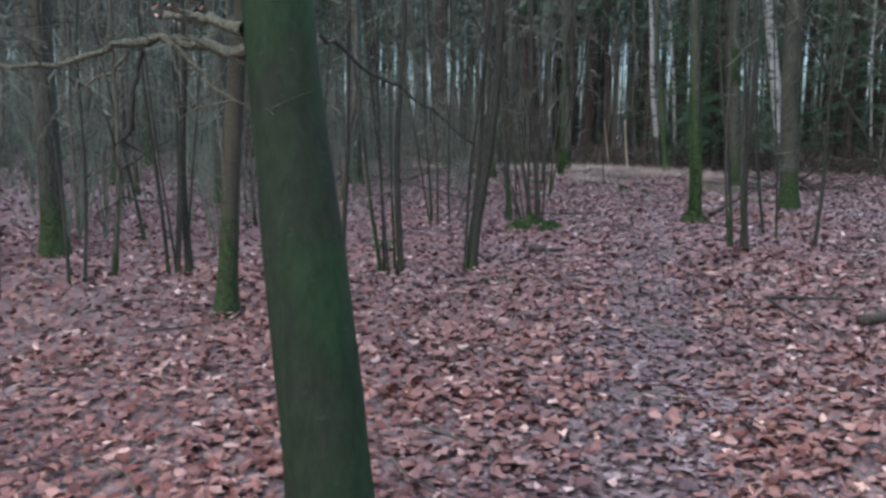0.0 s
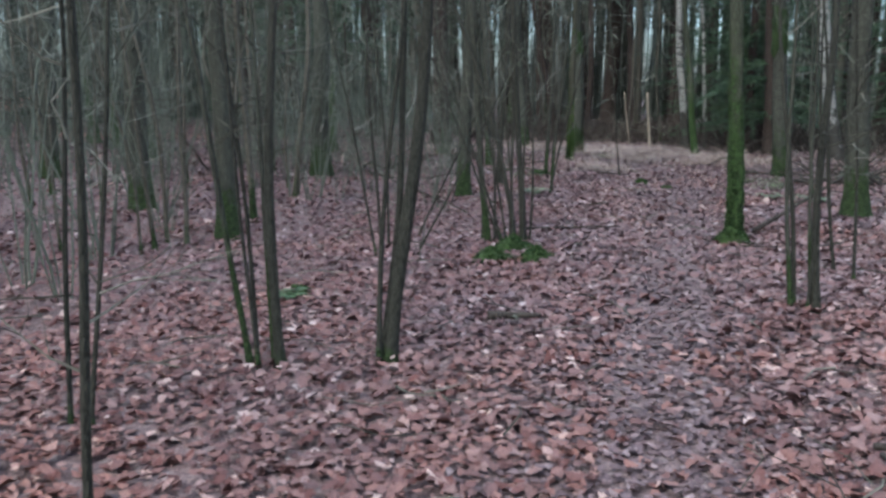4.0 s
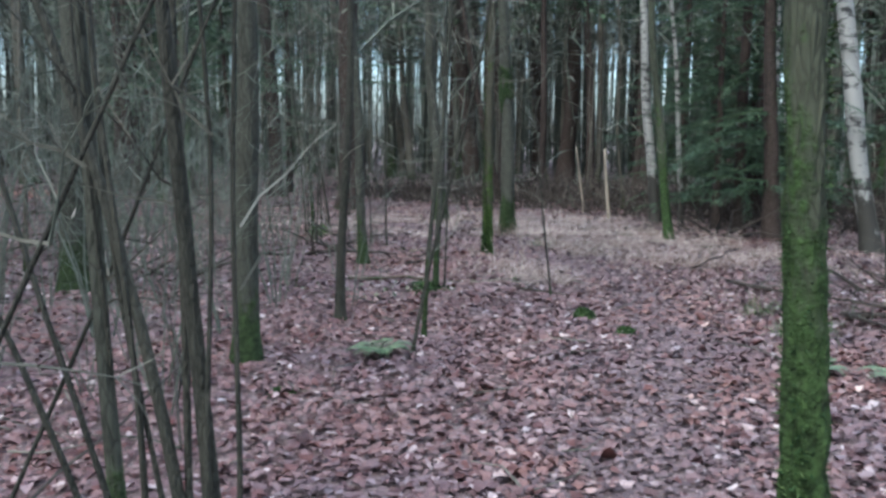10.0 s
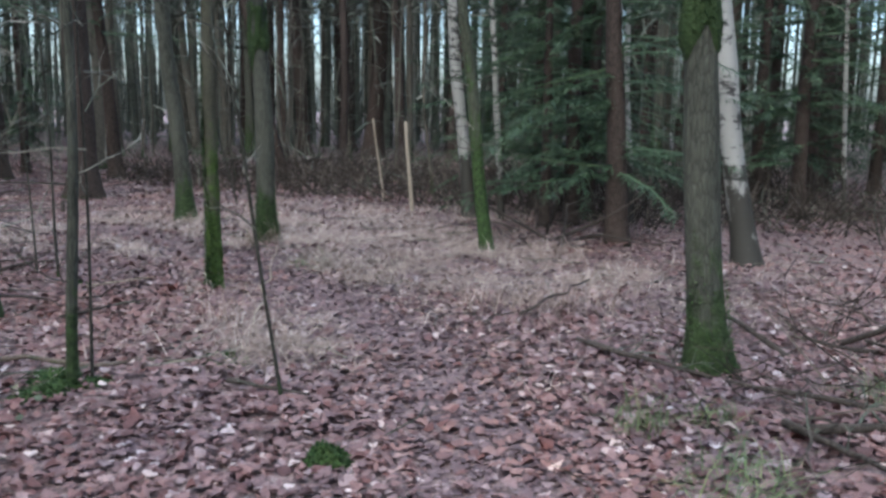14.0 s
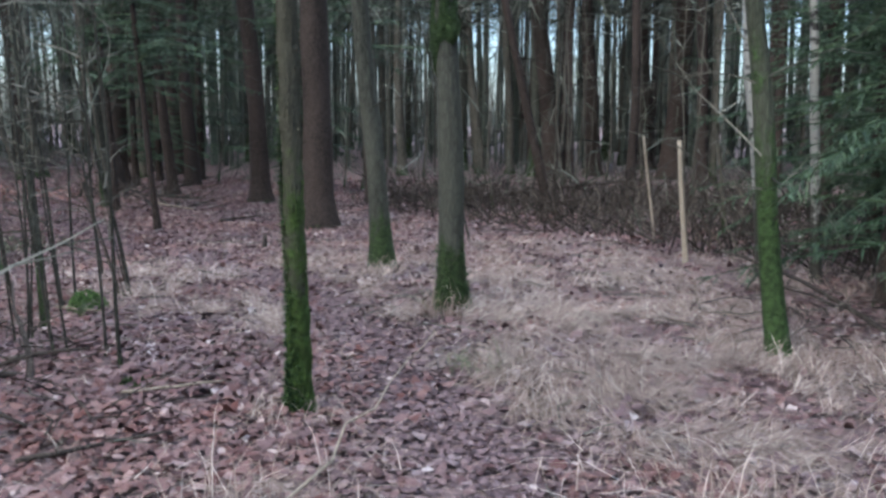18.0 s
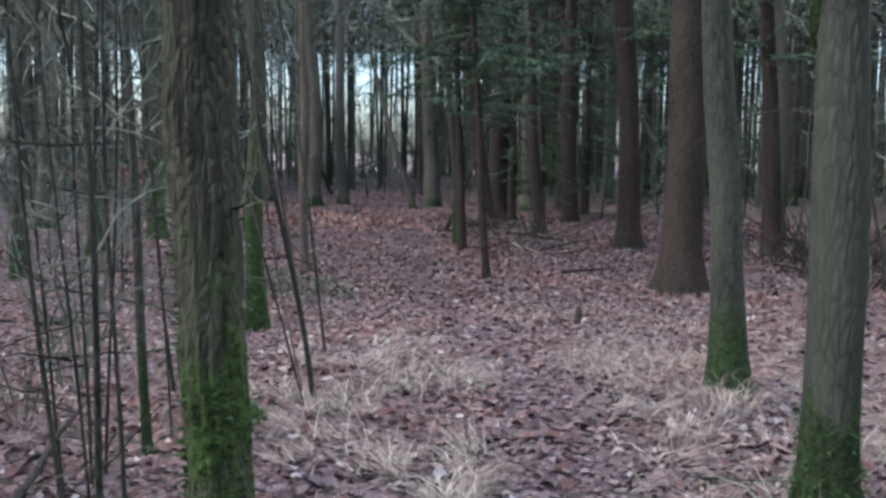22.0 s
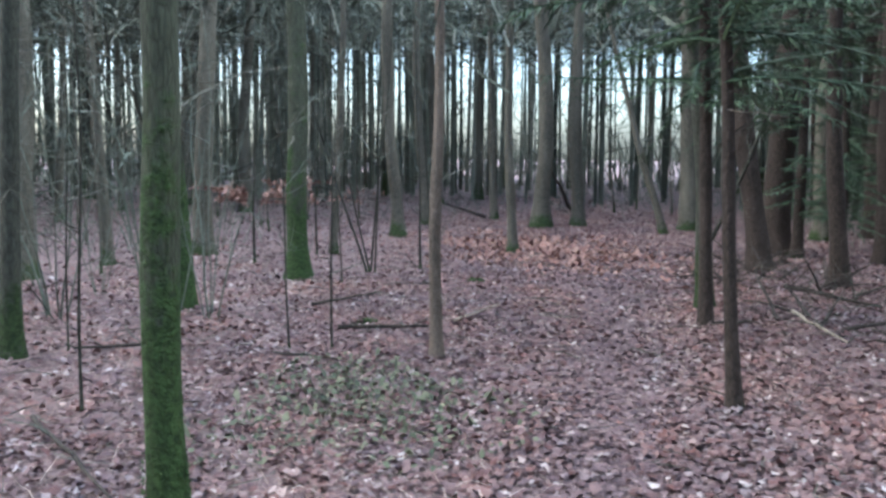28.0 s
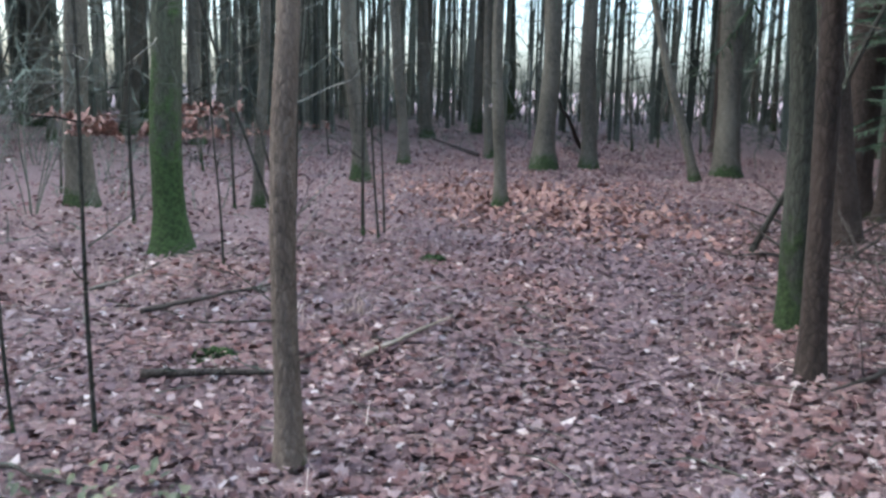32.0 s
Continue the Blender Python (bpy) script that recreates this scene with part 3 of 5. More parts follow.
def furrowed(x, y, r, lx, ly, mat, label, deep, ribs, coat, facing=None):
    """An old trunk beside the path, its bark in raised plates and deep furrows."""
    rng = dice()
    root = thing("tree", x, y, label, "tree", "bare woodland trees")
    me = stem_mesh(rng, "trunk", 11.0, r, lx, ly, mat, 64, 230, 0.45, 0.005)
    co = np.empty(len(me.vertices) * 3, np.float32)
    me.vertices.foreach_get("co", co)
    co = co.reshape(-1, 64, 3)
    mid = co.mean(1, keepdims=True)
    a = np.arange(64)[None] * (2 * math.pi / 64)
    z = co[:, :, 2]
    ridge = np.zeros_like(z)
    for _ in range(7):
        k, f = rng.randint(max(2, ribs - 4), ribs + 3) * rng.choice((-1, 1)), rng.uniform(3, 26)
        ridge += np.sin(k * a + f * z + rng.uniform(0, 6.28) + 1.3 * np.sin(rng.uniform(2, 6) * z + 2 * a))
    ridge = np.abs(ridge) / 3.2
    grow = 1 + deep * (ridge - 0.35)
    co[:, :, :2] = mid[:, :, :2] + (co[:, :, :2] - mid[:, :, :2]) * grow[:, :, None]
    me.vertices.foreach_set("co", co.ravel())
    part("trunk", me, root)
    crown_on(root, rng.choice(CROWNS), 1.0, 70, lx, ly, 1.0)
    low_twigs(rng, root, r, lx, ly, (1.9, 3.6), 0.9, 4)
    moss_coat(rng, root, r * 1.02, lx, ly, 0.0, 2.6, coat, facing)
    return root


def oakr(x, y, r, lx, ly):
    return furrowed(x, y, r, lx, ly, BARK_FURROW, "tree with deeply furrowed bark and green moss down one side", 0.17, 11, 9000, 3.9)


def mossr(x, y, r, lx, ly):
    return furrowed(x, y, r, lx, ly, BARK_GREEN, "bare tree lumpy with thick green moss beside the path", 0.16, 6, 7000)


def mossf(x, y, r, lx, ly, mat=BARK_MOSSY):
    root = trunk_tree(x, y, r, lx, ly, mat, "bare tree with smooth green bark and a thick mossy foot")
    moss_coat(dice(), root, r * 1.03, lx, ly, 0.0, 0.5, 2200)
    return root


def sapp(x, y, r, lx, ly):
    return young(x, y, r, lx, ly, BARK_PALE, "slender young tree with pale tan-grey bark", 7.0, 6)


def sapm(x, y, r, lx, ly):
    return young(x, y, r, lx, ly, BARK_MOSSY, "slim sapling with moss on its lower stem", 4.2, 7)


def bush(x, y, r, lx, ly, count, label, mat, splay=0.16, foot=0.10, name="hazel_bush"):
    rng = dice()
    root = thing(name, x, y, label, "bush", "many-stemmed bushes")
    for i in range(count):
        a = 2 * math.pi * i / count + rng.uniform(-0.4, 0.4)
        q = foot * rng.uniform(0.4, 1.0)
        thin = 0.0 if i == 0 else splay
        dx, dy = thin * rng.uniform(0.1, 1.0) * math.cos(a) + lx, thin * rng.uniform(0.1, 1.0) * math.sin(a) + ly
        h = rng.uniform(3.0, 5.2)
        k = r * (1.0 if i == 0 else rng.uniform(0.30, 0.60))
        stem = part("stem", stem_mesh(rng, "stem", h, k, dx, dy, mat if i % 2 else BARK_YOUNG, 8, 14, 0.3, 0.03, 0.08, 0.3), root, m=Matrix.Translation((q * math.cos(a), q * math.sin(a), 0)))
        V, F = [], []
        for _ in range(7):
            z, b = rng.uniform(0.9, h), rng.uniform(0, 6.28)
            for _ in range(12):
                ex, ey = root.location.x + dx * z + 0.8 * math.cos(b), root.location.y + dy * z + 0.8 * math.sin(b)
                if z > 2.6 or float(off_trail(np.array([ex]), np.array([ey]))[0]) > 1.2:
                    break
                b += 0.52
            else:
                continue
            spray(rng, V, F, (dx * z, dy * z, z), (math.cos(b), math.sin(b), rng.uniform(0.1, 0.9)), rng.uniform(0.3, 0.7), 0.005, 1, 3, 0.3, 0.02, 4)
        tagged(part("twig_spray", made("twig_spray", V, F, SIDE_TWIG, False), stem), kind="stuff")
    return root


def hazel(x, y, r, lx, ly):
    return bush(x, y, r, lx, ly, 6, "bare many-stemmed hazel bush with thin dark stems", BARK_YOUNG)


def hazelp(x, y, r, lx, ly):
    return bush(x, y, r, lx, ly, 6, "bare hazel bush with thin pale grey stems", BARK_PALE, 0.12, 0.06)


def hazelm(x, y, r, lx, ly):
    return bush(x, y, r, lx, ly, 5, "bare many-stemmed bush with moss at its foot", BARK_MOSSY, 0.09, 0.09)


def pair(x, y, r, lx, ly):
    return bush(x, y, r * 1.4, lx, ly, 3, "young tree of two dark stems with a mossy foot", BARK_YOUNG, 0.05, 0.05, "twin_stemmed_tree")


CLUMP_STEMS = ((-0.28, 0.16, 0.031, -0.075, 4.6), (0.02, 0.20, 0.029, -0.012, 5.2), (-0.20, 0.17, 0.012, -0.05, 3.6), (-0.13, 0.19, 0.010, -0.18, 3.2), (-0.07, 0.21, 0.013, -0.035, 4.2), (0.08, 0.21, 0.010, 0.03, 3.4), (0.05, 0.14, 0.010, 0.01, 3.8), (-0.33, 0.22, 0.009, -0.02, 2.9))


def clump(x, y):
    """Two stout stems and some thin ones, with one long stem leaning out of their foot."""
    root = thing("hazel_bush", x, y, "bare hazel clump of dark stems on a mossy mound", "bush", "many-stemmed bushes")
    rng = dice()
    for i, (dx, dy, r, lean, h) in enumerate(CLUMP_STEMS):
        ly = rng.uniform(-0.02, 0.04)
        stem = part("stem", stem_mesh(rng, "stem", h, r, lean, ly, BARK_YOUNG if i else BARK_MOSSY, 9, 16, 0.3, 0.03, 0.08, 0.4), root, m=Matrix.Translation((dx, dy, 0)))
        V, F = [], []
        for _ in range(6):
            z, b = rng.uniform(1.0, h), rng.uniform(1.0, 5.2)
            spray(rng, V, F, (lean * z, ly * z, z), (math.cos(b), math.sin(b), rng.uniform(0.1, 0.9)), rng.uniform(0.3, 0.7), 0.005, 1, 3, 0.3, 0.02, 4)
        tagged(part("twig_spray", made("twig_spray", V, F, SIDE_TWIG, False), stem), kind="stuff")
    pts = [Vector((-0.03 - 0.14 * z - 0.075 * z * z, 0.17 + 0.02 * z, z)) for z in (i * 0.3 for i in range(14))]
    V, F = [], []
    limb(V, F, pts, [0.023 * (1 - 0.055 * j) for j in range(14)], 8, cap=False)
    part("stem", made("stem", V, F, BARK_YOUNG), root, "long leaning stem")
    rng = random.Random(31)
    for a, lean, length in ((2.9, 0.30, 4.2), (3.4, 0.42, 3.6), (1.9, 0.28, 3.6)):
        pts = wander(rng, (0.1 * math.cos(a), 0.1 * math.sin(a), 0), (lean * math.cos(a), lean * math.sin(a), 1), length, 12, 0.05)
        for j in range(6, 13):
            pts[j] += Vector((math.cos(a), math.sin(a), -0.5)) * 0.045 * (j - 5) ** 1.7
        V, F = [], []
        limb(V, F, pts, [0.011 * (1 - 0.8 * j / 12) for j in range(13)], 6, cap=False)
        part("stem", made("stem", V, F, BARK_YOUNG), root, "thin arching shoot")
    return root


# ---- the ground ----
def axis(lo, hi, fine_lo, fine_hi, fine, coarse):
    return np.unique(np.round(np.r_[np.arange(lo, fine_lo, coarse), np.arange(fine_lo, fine_hi, fine), np.arange(fine_hi, hi + coarse, coarse)], 3))


def ground_sheet():
    xs, ys = axis(-400, 400, -24, 16, 0.25, 8), axis(-400, 400, -8, 36, 0.25, 8)
    X, Y = np.meshgrid(xs, ys)
    Z = rise(X, Y) - 0.03 * np.exp(-((off_trail(X, Y) / 0.45) ** 2)) + 0.0
    near = np.exp(-((np.hypot(X + 2, Y - 14) / 30) ** 4))
    rng = np.random.default_rng(5)
    Z = Z + near * rng.normal(0, 0.008, Z.shape)
    nx, ny = len(xs), len(ys)
    me = bpy.data.meshes.new("ground")
    i = np.arange((nx - 1) * (ny - 1))
    a = i // (nx - 1) * nx + i % (nx - 1)
    me.from_pydata(np.stack([X, Y, Z], -1).reshape(-1, 3).tolist(), [], np.stack([a, a + 1, a + nx + 1, a + nx], -1).tolist())
    me.materials.append(FLOOR)
    me.polygons.foreach_set("use_smooth", [True] * len(me.polygons))
    return tagged(new("ground", me), "woodland floor under rotting brown leaves", "ground", kind="structure")


ground_sheet()


def islands(name, verts, per, faces, mat, label, category, smooth=True):
    """One joined object of many alike small pieces. verts: pieces x per x 3; faces: index tuples within a piece."""
    n = len(verts)
    me = bpy.data.meshes.new(name)
    size = [len(f) for f in faces]
    loops = np.concatenate([np.array(f) for f in faces])
    me.vertices.add(n * per)
    me.vertices.foreach_set("co", np.ascontiguousarray(verts, np.float32).ravel())
    me.loops.add(n * len(loops))
    me.polygons.add(n * len(faces))
    me.loops.foreach_set("vertex_index", (np.arange(n)[:, None] * per + loops[None]).ravel().astype(np.int32))
    starts = np.r_[0, np.cumsum(size)[:-1]]
    me.polygons.foreach_set("loop_start", (np.arange(n)[:, None] * len(loops) + starts[None]).ravel().astype(np.int32))
    if smooth:
        me.polygons.foreach_set("use_smooth", [True] * len(me.polygons))
    me.update(calc_edges=True)
    me.validate()
    me.materials.append(mat)
    return tagged(new(name, me), label, category, kind="stuff")


LEAF_FACES = [(0, 1, 2, 3, 4), (0, 4, 5, 6, 7)]
LOBED_FACES = [(0, 1, 2, 3, 4, 5), (0, 5, 6, 7, 8, 9)]
PLAIN_FACES = [(0, 1, 2, 3), (0, 3, 4, 5)]


def leaves(rng, x, y, size, tilt, lift, lobed=False, plain=False):
    """Folded, curled leaves on the ground, creased along the midrib; lobed ones have a wavy edge."""
    n = len(x)
    s = size * rng.uniform(0.6, 1.35, n)
    w = s * rng.uniform(0.5, 0.8, n)
    fold, curl = rng.normal(0.06, 0.13, n) * s, rng.normal(0.05, 0.17, n) * s
    j = lambda: rng.uniform(0.85, 1.15, n)  # noqa: E731
    if lobed:
        us, vs, wave = [-0.5 * s], [0 * w], rng.uniform(0.05, 0.38, n)
        for side, order in ((1, range(1, 5)), (-1, range(4, 0, -1))):
            if side < 0:
                us.append(0.5 * s)
                vs.append(0 * w)
            for k in order:
                us.append((k / 5 - 0.5 + rng.uniform(-0.04, 0.04, n)) * s)
                vs.append(side * w * 0.5 * math.sin(math.pi * (0.08 + 0.84 * k / 5)) ** 0.7 * (1 + wave * (1 if k % 2 else -1)) * j())
        u, v = np.stack(us, 1), np.stack(vs, 1)
    elif plain:
        u = np.stack([0 * s - s / 2, -0.16 * s * j(), 0.24 * s * j(), 0.5 * s, 0.24 * s * j(), -0.16 * s * j()], 1)
        v = np.stack([0 * w, 0.5 * w * j(), 0.42 * w * j(), 0 * w, -0.42 * w * j(), -0.5 * w * j()], 1)
    else:
        u = np.stack([0 * s - s / 2, -0.22 * s * j(), 0.12 * s * j(), 0.36 * s * j(), 0.5 * s, 0.36 * s * j(), 0.10 * s * j(), -0.24 * s * j()], 1)
        v = np.stack([0 * w, 0.42 * w * j(), 0.5 * w * j(), 0.28 * w * j(), 0 * w, -0.28 * w * j(), -0.5 * w * j(), -0.42 * w * j()], 1)
    h = np.abs(v) / w[:, None] * 2 * fold[:, None] + (2 * u / s[:, None]) ** 2 * curl[:, None]
    yaw, tx, ty = rng.uniform(0, 6.2832, n), rng.normal(0, tilt, n), rng.normal(0, tilt, n)
    h = h + u * np.tan(np.clip(tx, -1.1, 1.1))[:, None] + v * np.tan(np.clip(ty, -1.1, 1.1))[:, None]
    X = x[:, None] + u * np.cos(yaw)[:, None] - v * np.sin(yaw)[:, None]
    Y = y[:, None] + u * np.sin(yaw)[:, None] + v * np.cos(yaw)[:, None]
    low = np.minimum(h.min(1), 0) * 0.75
    Z = (rise(x, y) - 0.03 * np.exp(-((off_trail(x, y) / 0.45) ** 2)) + rng.uniform(0.004, 1.0, n) * lift + 0.006)[:, None] + h - low[:, None]
    return np.stack([X, Y, Z], -1)


def strewn(rng, density, lo, hi, box=(-32, 11, -3, 36)):
    """Random places whose distance from the trail lies between lo and hi."""
    x0, x1, y0, y1 = box
    n = int((x1 - x0) * (y1 - y0) * density)
    x, y = rng.uniform(x0, x1, n), rng.uniform(y0, y1, n)
    d = off_trail(x, y)
    share = np.where((x < -13) | (y < 2.5) | (y < 7) & (x < -2.5) | (x > 5) & (y > 20), 0.4, 1.0)
    keep = (d >= lo) & (d < hi) & (rng.random(n) < share)
    return x[keep], y[keep], d[keep]


def drift(x, y, s=1.0, p=0.0):
    """A smooth wandering value about 0, for drifts of leaves and grass."""
    return (np.sin(1.1 * s * x + 0.7 * s * y + p) + np.sin(-0.6 * s * x + 1.3 * s * y + 2 * p + 1) + np.sin(1.9 * s * x - 0.9 * s * y + 3 * p) * 0.6) / 2.6


GRASSY = [(-0.27, 23.28, 1.4), (1.90, 22.73, 1.5), (1.55, 19.90, 1.3), (2.94, 19.38, 1.2), (3.66, 18.86, 1.2), (1.40, 16.97, 0.6), (-1.88, 20.16, 0.65), (-1.44, 21.69, 1.1), (0.91, 20.10, 1.1), (1.33, 21.39, 1.3), (1.84, 19.54, 1.2), (2.12, 20.87, 1.3), (1.66, 18.63, 0.7), (0.71, 18.65, 0.45), (-2.84, 20.75, 0.6), (-1.41, 22.08, 0.8), (-1.51, 19.78, 0.35), (-1.82, 20.36, 0.4), (-0.63, 19.58, 0.4), (-0.34, 20.54, 0.7), (0.24, 21.82, 0.8), (-0.61, 19.63, 0.6), (-1.77, 20.83, 0.5), (2.93, 19.44, 1.2), (1.91, 19.79, 1.2), (1.56, 17.00, 0.4), (-1.20, 19.88, 0.7)]


def grassy(x, y):
    g = np.zeros(np.shape(x))
    for cx, cy, r in GRASSY:
        g = np.maximum(g, 1.0 - ((x - cx) ** 2 + (y - cy) ** 2) / r**2)
    return g


def leaf_litter():
    rng = np.random.default_rng(11)

    def spread(density, lo, hi, share=0.35):
        x, y, d = strewn(rng, density, lo, hi)
        keep = rng.random(len(x)) > share * np.clip(grassy(x, y) * 1.5, 0, 1)
        return x[keep], y[keep], d[keep]

    x, y, d = spread(500, 0.0, 1.6)
    keep = rng.random(len(x)) < np.clip(0.26 + 0.8 * np.minimum(d / 0.6, 1) ** 2, 0, 1)
    near = leaves(rng, x[keep], y[keep], 0.060, 0.17, 0.026, True)
    islands("leaf_litter", near, 10, LOBED_FACES, LEAF, "deep loose litter of curled brown oak and beech leaves", "leaves")
    sheets = []
    for density, lo, hi, size, tilt in ((480, 0.25, 1.6, 0.045, 0.20), (760, 1.6, 3.4, 0.052, 0.19), (300, 3.4, 7.0, 0.060, 0.22), (60, 7.0, 14.0, 0.080, 0.25)):
        x, y, d = spread(density, lo, hi)
        sheets.append(leaves(rng, x, y, size, tilt, 0.026, plain=True))
    islands("leaf_litter", np.concatenate(sheets), 6, PLAIN_FACES, LEAF, "brown leaf litter lying matted on the woodland floor", "leaves")
    x, y, d = strewn(rng, 1150, 0.0, 0.75)
    keep = rng.random(len(x)) < 1.0 - (d / 0.85) ** 2
    islands("trodden_leaves", leaves(rng, x[keep], y[keep], 0.044, 0.10, 0.010, plain=True), 6, PLAIN_FACES, LEAF_WET, "trodden wet purplish brown leaves along the path", "leaves")
    n = 2300
    cx, cy = -15.51, 27.49
    x, y = rng.normal(cx, 1.6, n), rng.normal(cy, 0.9, n)
    islands("orange_leaves", leaves(rng, x, y, 0.085, 0.35, 0.05), 8, LEAF_FACES, LEAF_ORANGE, "drift of fresher orange-brown beech leaves", "leaves")


leaf_litter()


def blades(rng, x, y, length, upright, width=0.004, comb=None, stray=0.7):
    """Bent grass blades: a strip of three joints and a tip."""
    n = len(x)
    ln = length * rng.uniform(0.5, 1.3, n)
    a = rng.uniform(0, 6.2832, n) if comb is None else comb + rng.normal(0, stray, n)
    e0 = np.clip(rng.normal(upright, 0.3, n), 0.05, 1.5)
    dirx, diry = np.cos(a), np.sin(a)
    w = width * rng.uniform(0.6, 1.4, n)
    pts = []
    px, py, pz = x, y, rise(x, y) + rng.uniform(0.0, 0.05, n)
    floor = rise(x, y) + 0.012
    for k in range(4):
        wk = w * (1 - k / 3.2)
        pts.append(np.stack([px - diry * wk, py + dirx * wk, pz], -1))
        if k < 3:
            pts.append(np.stack([px + diry * wk, py - dirx * wk, pz], -1))
        e = e0 - 0.55 * k
        px, py, pz = px + dirx * np.cos(e) * ln / 3, py + diry * np.cos(e) * ln / 3, np.maximum(pz + np.sin(e) * ln / 3, floor)
    return np.stack(pts, 1)


BLADE_FACES = [(0, 1, 3, 2), (2, 3, 5, 4), (4, 5, 6)]


def dead_grass():
    """Fallen grass: locks of long blades, each combed its own way."""
    rng = np.random.default_rng(21)
    xs, ys, ways = [], [], []
    for cx, cy, r in GRASSY:
        n = int(95 * r * r)
        q, a = r * np.sqrt(rng.random(n)), rng.uniform(0, 6.2832, n)
        lx, ly = cx + q * np.cos(a), cy + q * np.sin(a)
        keep = (off_trail(lx, ly) > 0.36) & (drift(lx, ly, 3.3, 1.0) + 0.6 * drift(lx, ly, 7.1, 2.0) + rng.normal(0, 0.3, n) > 0.0)
        lx, ly = lx[keep], ly[keep]
        way = 3.0 * drift(lx, ly, 0.9, 4.0) + 1.2 + rng.normal(0, 0.45, len(lx))
        for _ in range(28):
            xs.append(lx + rng.normal(0, 0.035, len(lx))), ys.append(ly + rng.normal(0, 0.035, len(lx))), ways.append(way + rng.normal(0, 0.35, len(lx)))
    # single fallen blades between the locks
    sx, sy = rng.uniform(-4.5, 5.5, 16000), rng.uniform(16.3, 24.0, 16000)
    keep = (off_trail(sx, sy) > 0.25) & (drift(sx, sy, 1.3, 2.0) + rng.normal(0, 0.3, 16000) > -0.1)
    xs.append(sx[keep]), ys.append(sy[keep]), ways.append(rng.uniform(0, 6.2832, int(keep.sum())))
    wx, wy = rng.uniform(-13, -1.5, 9000), rng.uniform(18.0, 27.0, 9000)
    keep = (off_trail(wx, wy) > 0.3) & (off_trail(wx, wy) < 4.5) & (drift(wx, wy, 1.1, 5.0) + rng.normal(0, 0.4, 9000) > 0.1)
    xs.append(wx[keep]), ys.append(wy[keep]), ways.append(rng.uniform(0, 6.2832, int(keep.sum())))
    x, y, comb = np.concatenate(xs), np.concatenate(ys), np.concatenate(ways)
    islands("dead_grass", blades(rng, x, y, 0.40, 0.08, 0.0019, comb, 0.18), 7, BLADE_FACES, STRAW, "flattened locks of pale straw-coloured dead grass", "grass")


dead_grass()


def tuft(x, y, mat, label, count=120, length=0.30, spread=0.13, upright=0.95, name="grass_tuft"):
    rng = np.random.default_rng(int(abs(x * 100) + abs(y * 10)))
    a, q = rng.uniform(0, 6.2832, count), spread * np.sqrt(rng.random(count))
    v = blades(rng, x + q * np.cos(a), y + q * np.sin(a), length, upright, 0.0024)
    ob = islands(name, v, 7, BLADE_FACES, mat, label, "grass")
    ob["kind"] = "thing"
    return ob


# ---- the trees and bushes beside the walk ----
spot(0.52, 6.16, 0.060, 0.035, 0.009)
oakm(-2.32, 7.90, 0.109, 0.025, 0.007)
hazel(-0.58, 7.32, 0.032, -0.004, -0.001)
sap(-1.18, 6.77, 0.021, -0.049, -0.015)
sap(-1.23, 7.00, 0.022, 0.033, 0.010)
sap(-2.13, 8.98, 0.029, -0.180, -0.054)
hazelm(1.11, 7.53, 0.029, -0.037, -0.011)
pair(1.68, 7.71, 0.026, 0.066, 0.023)
hazelm(3.70, 9.23, 0.024, -0.060, -0.016)
oakm(4.48, 13.26, 0.110, -0.075, -0.022)
sap(4.33, 9.47, 0.027, 0.056, 0.017)
oak(5.51, 10.79, 0.113, -0.109, -0.023)
sap(1.37, 6.03, 0.026, 0.002, 0.000)
oakm(-6.71, 14.58, 0.129, 0.053, 0.018)
oakm(-2.93, 11.88, 0.122, -0.041, -0.014)
sap(0.69, 6.69, 0.019, 0.069, 0.024)
sap(0.82, 6.66, 0.019, 0.118, 0.040)
oakm(-1.18, 10.86, 0.096, -0.001, -0.000)
oakm(-2.45, 15.35, 0.128, -0.013, -0.004)
oak(-5.08, 16.77, 0.087, -0.008, -0.002)
sap(0.50, 10.50, 0.024, -0.036, -0.010)
sap(0.59, 10.50, 0.019, -0.047, -0.013)
sap(0.72, 10.47, 0.018, 0.004, 0.001)
clump(1.56, 10.89)
mossr(3.32, 11.57, 0.064, -0.040, 0.009)
sap(3.99, 10.45, 0.022, -0.134, -0.036)
sap(4.09, 10.22, 0.018, -0.085, -0.023)
oakm(-7.45, 17.93, 0.161, 0.024, 0.007)
sap(0.61, 10.20, 0.017, -0.182, -0.056)
sap(1.22, 14.08, 0.021, 0.193, 0.049)
moss_cuff(mossf(3.97, 16.77, 0.099, -0.099, 0.032), 0.085, 1.65, 2.35, 3)
oakm(0.29, 13.56, 0.075, 0.011, 0.003)
sapb(0.42, 14.77, 0.041, 0.008, 0.002)
oakr(0.73, 18.26, 0.052, -0.004, -0.020)
oakm(-0.89, 21.94, 0.102, -0.054, -0.046)
moss_cuff(mossf(0.49, 20.48, 0.098, -0.029, -0.028), 0.078, 1.80, 2.35, 8)
birch(5.03, 20.03, 0.114, -0.188, -0.004)
sprt(3.97, 20.87, 0.109, -0.049, -0.001)
stub(2.68, 20.13, 0.063, -0.098, -0.002)
sap(1.81, 16.07, 0.015, -0.070, -0.180)
sapm(1.14, 14.57, 0.019, 0.066, 0.001)
sapm(4.19, 14.69, 0.018, -0.094, -0.002)
sapm(0.77, 16.13, 0.031, 0.003, 0.001)
sap(0.83, 16.19, 0.013, 0.016, 0.006)
oakm(-0.42, 17.33, 0.055, -0.056, 0.050)
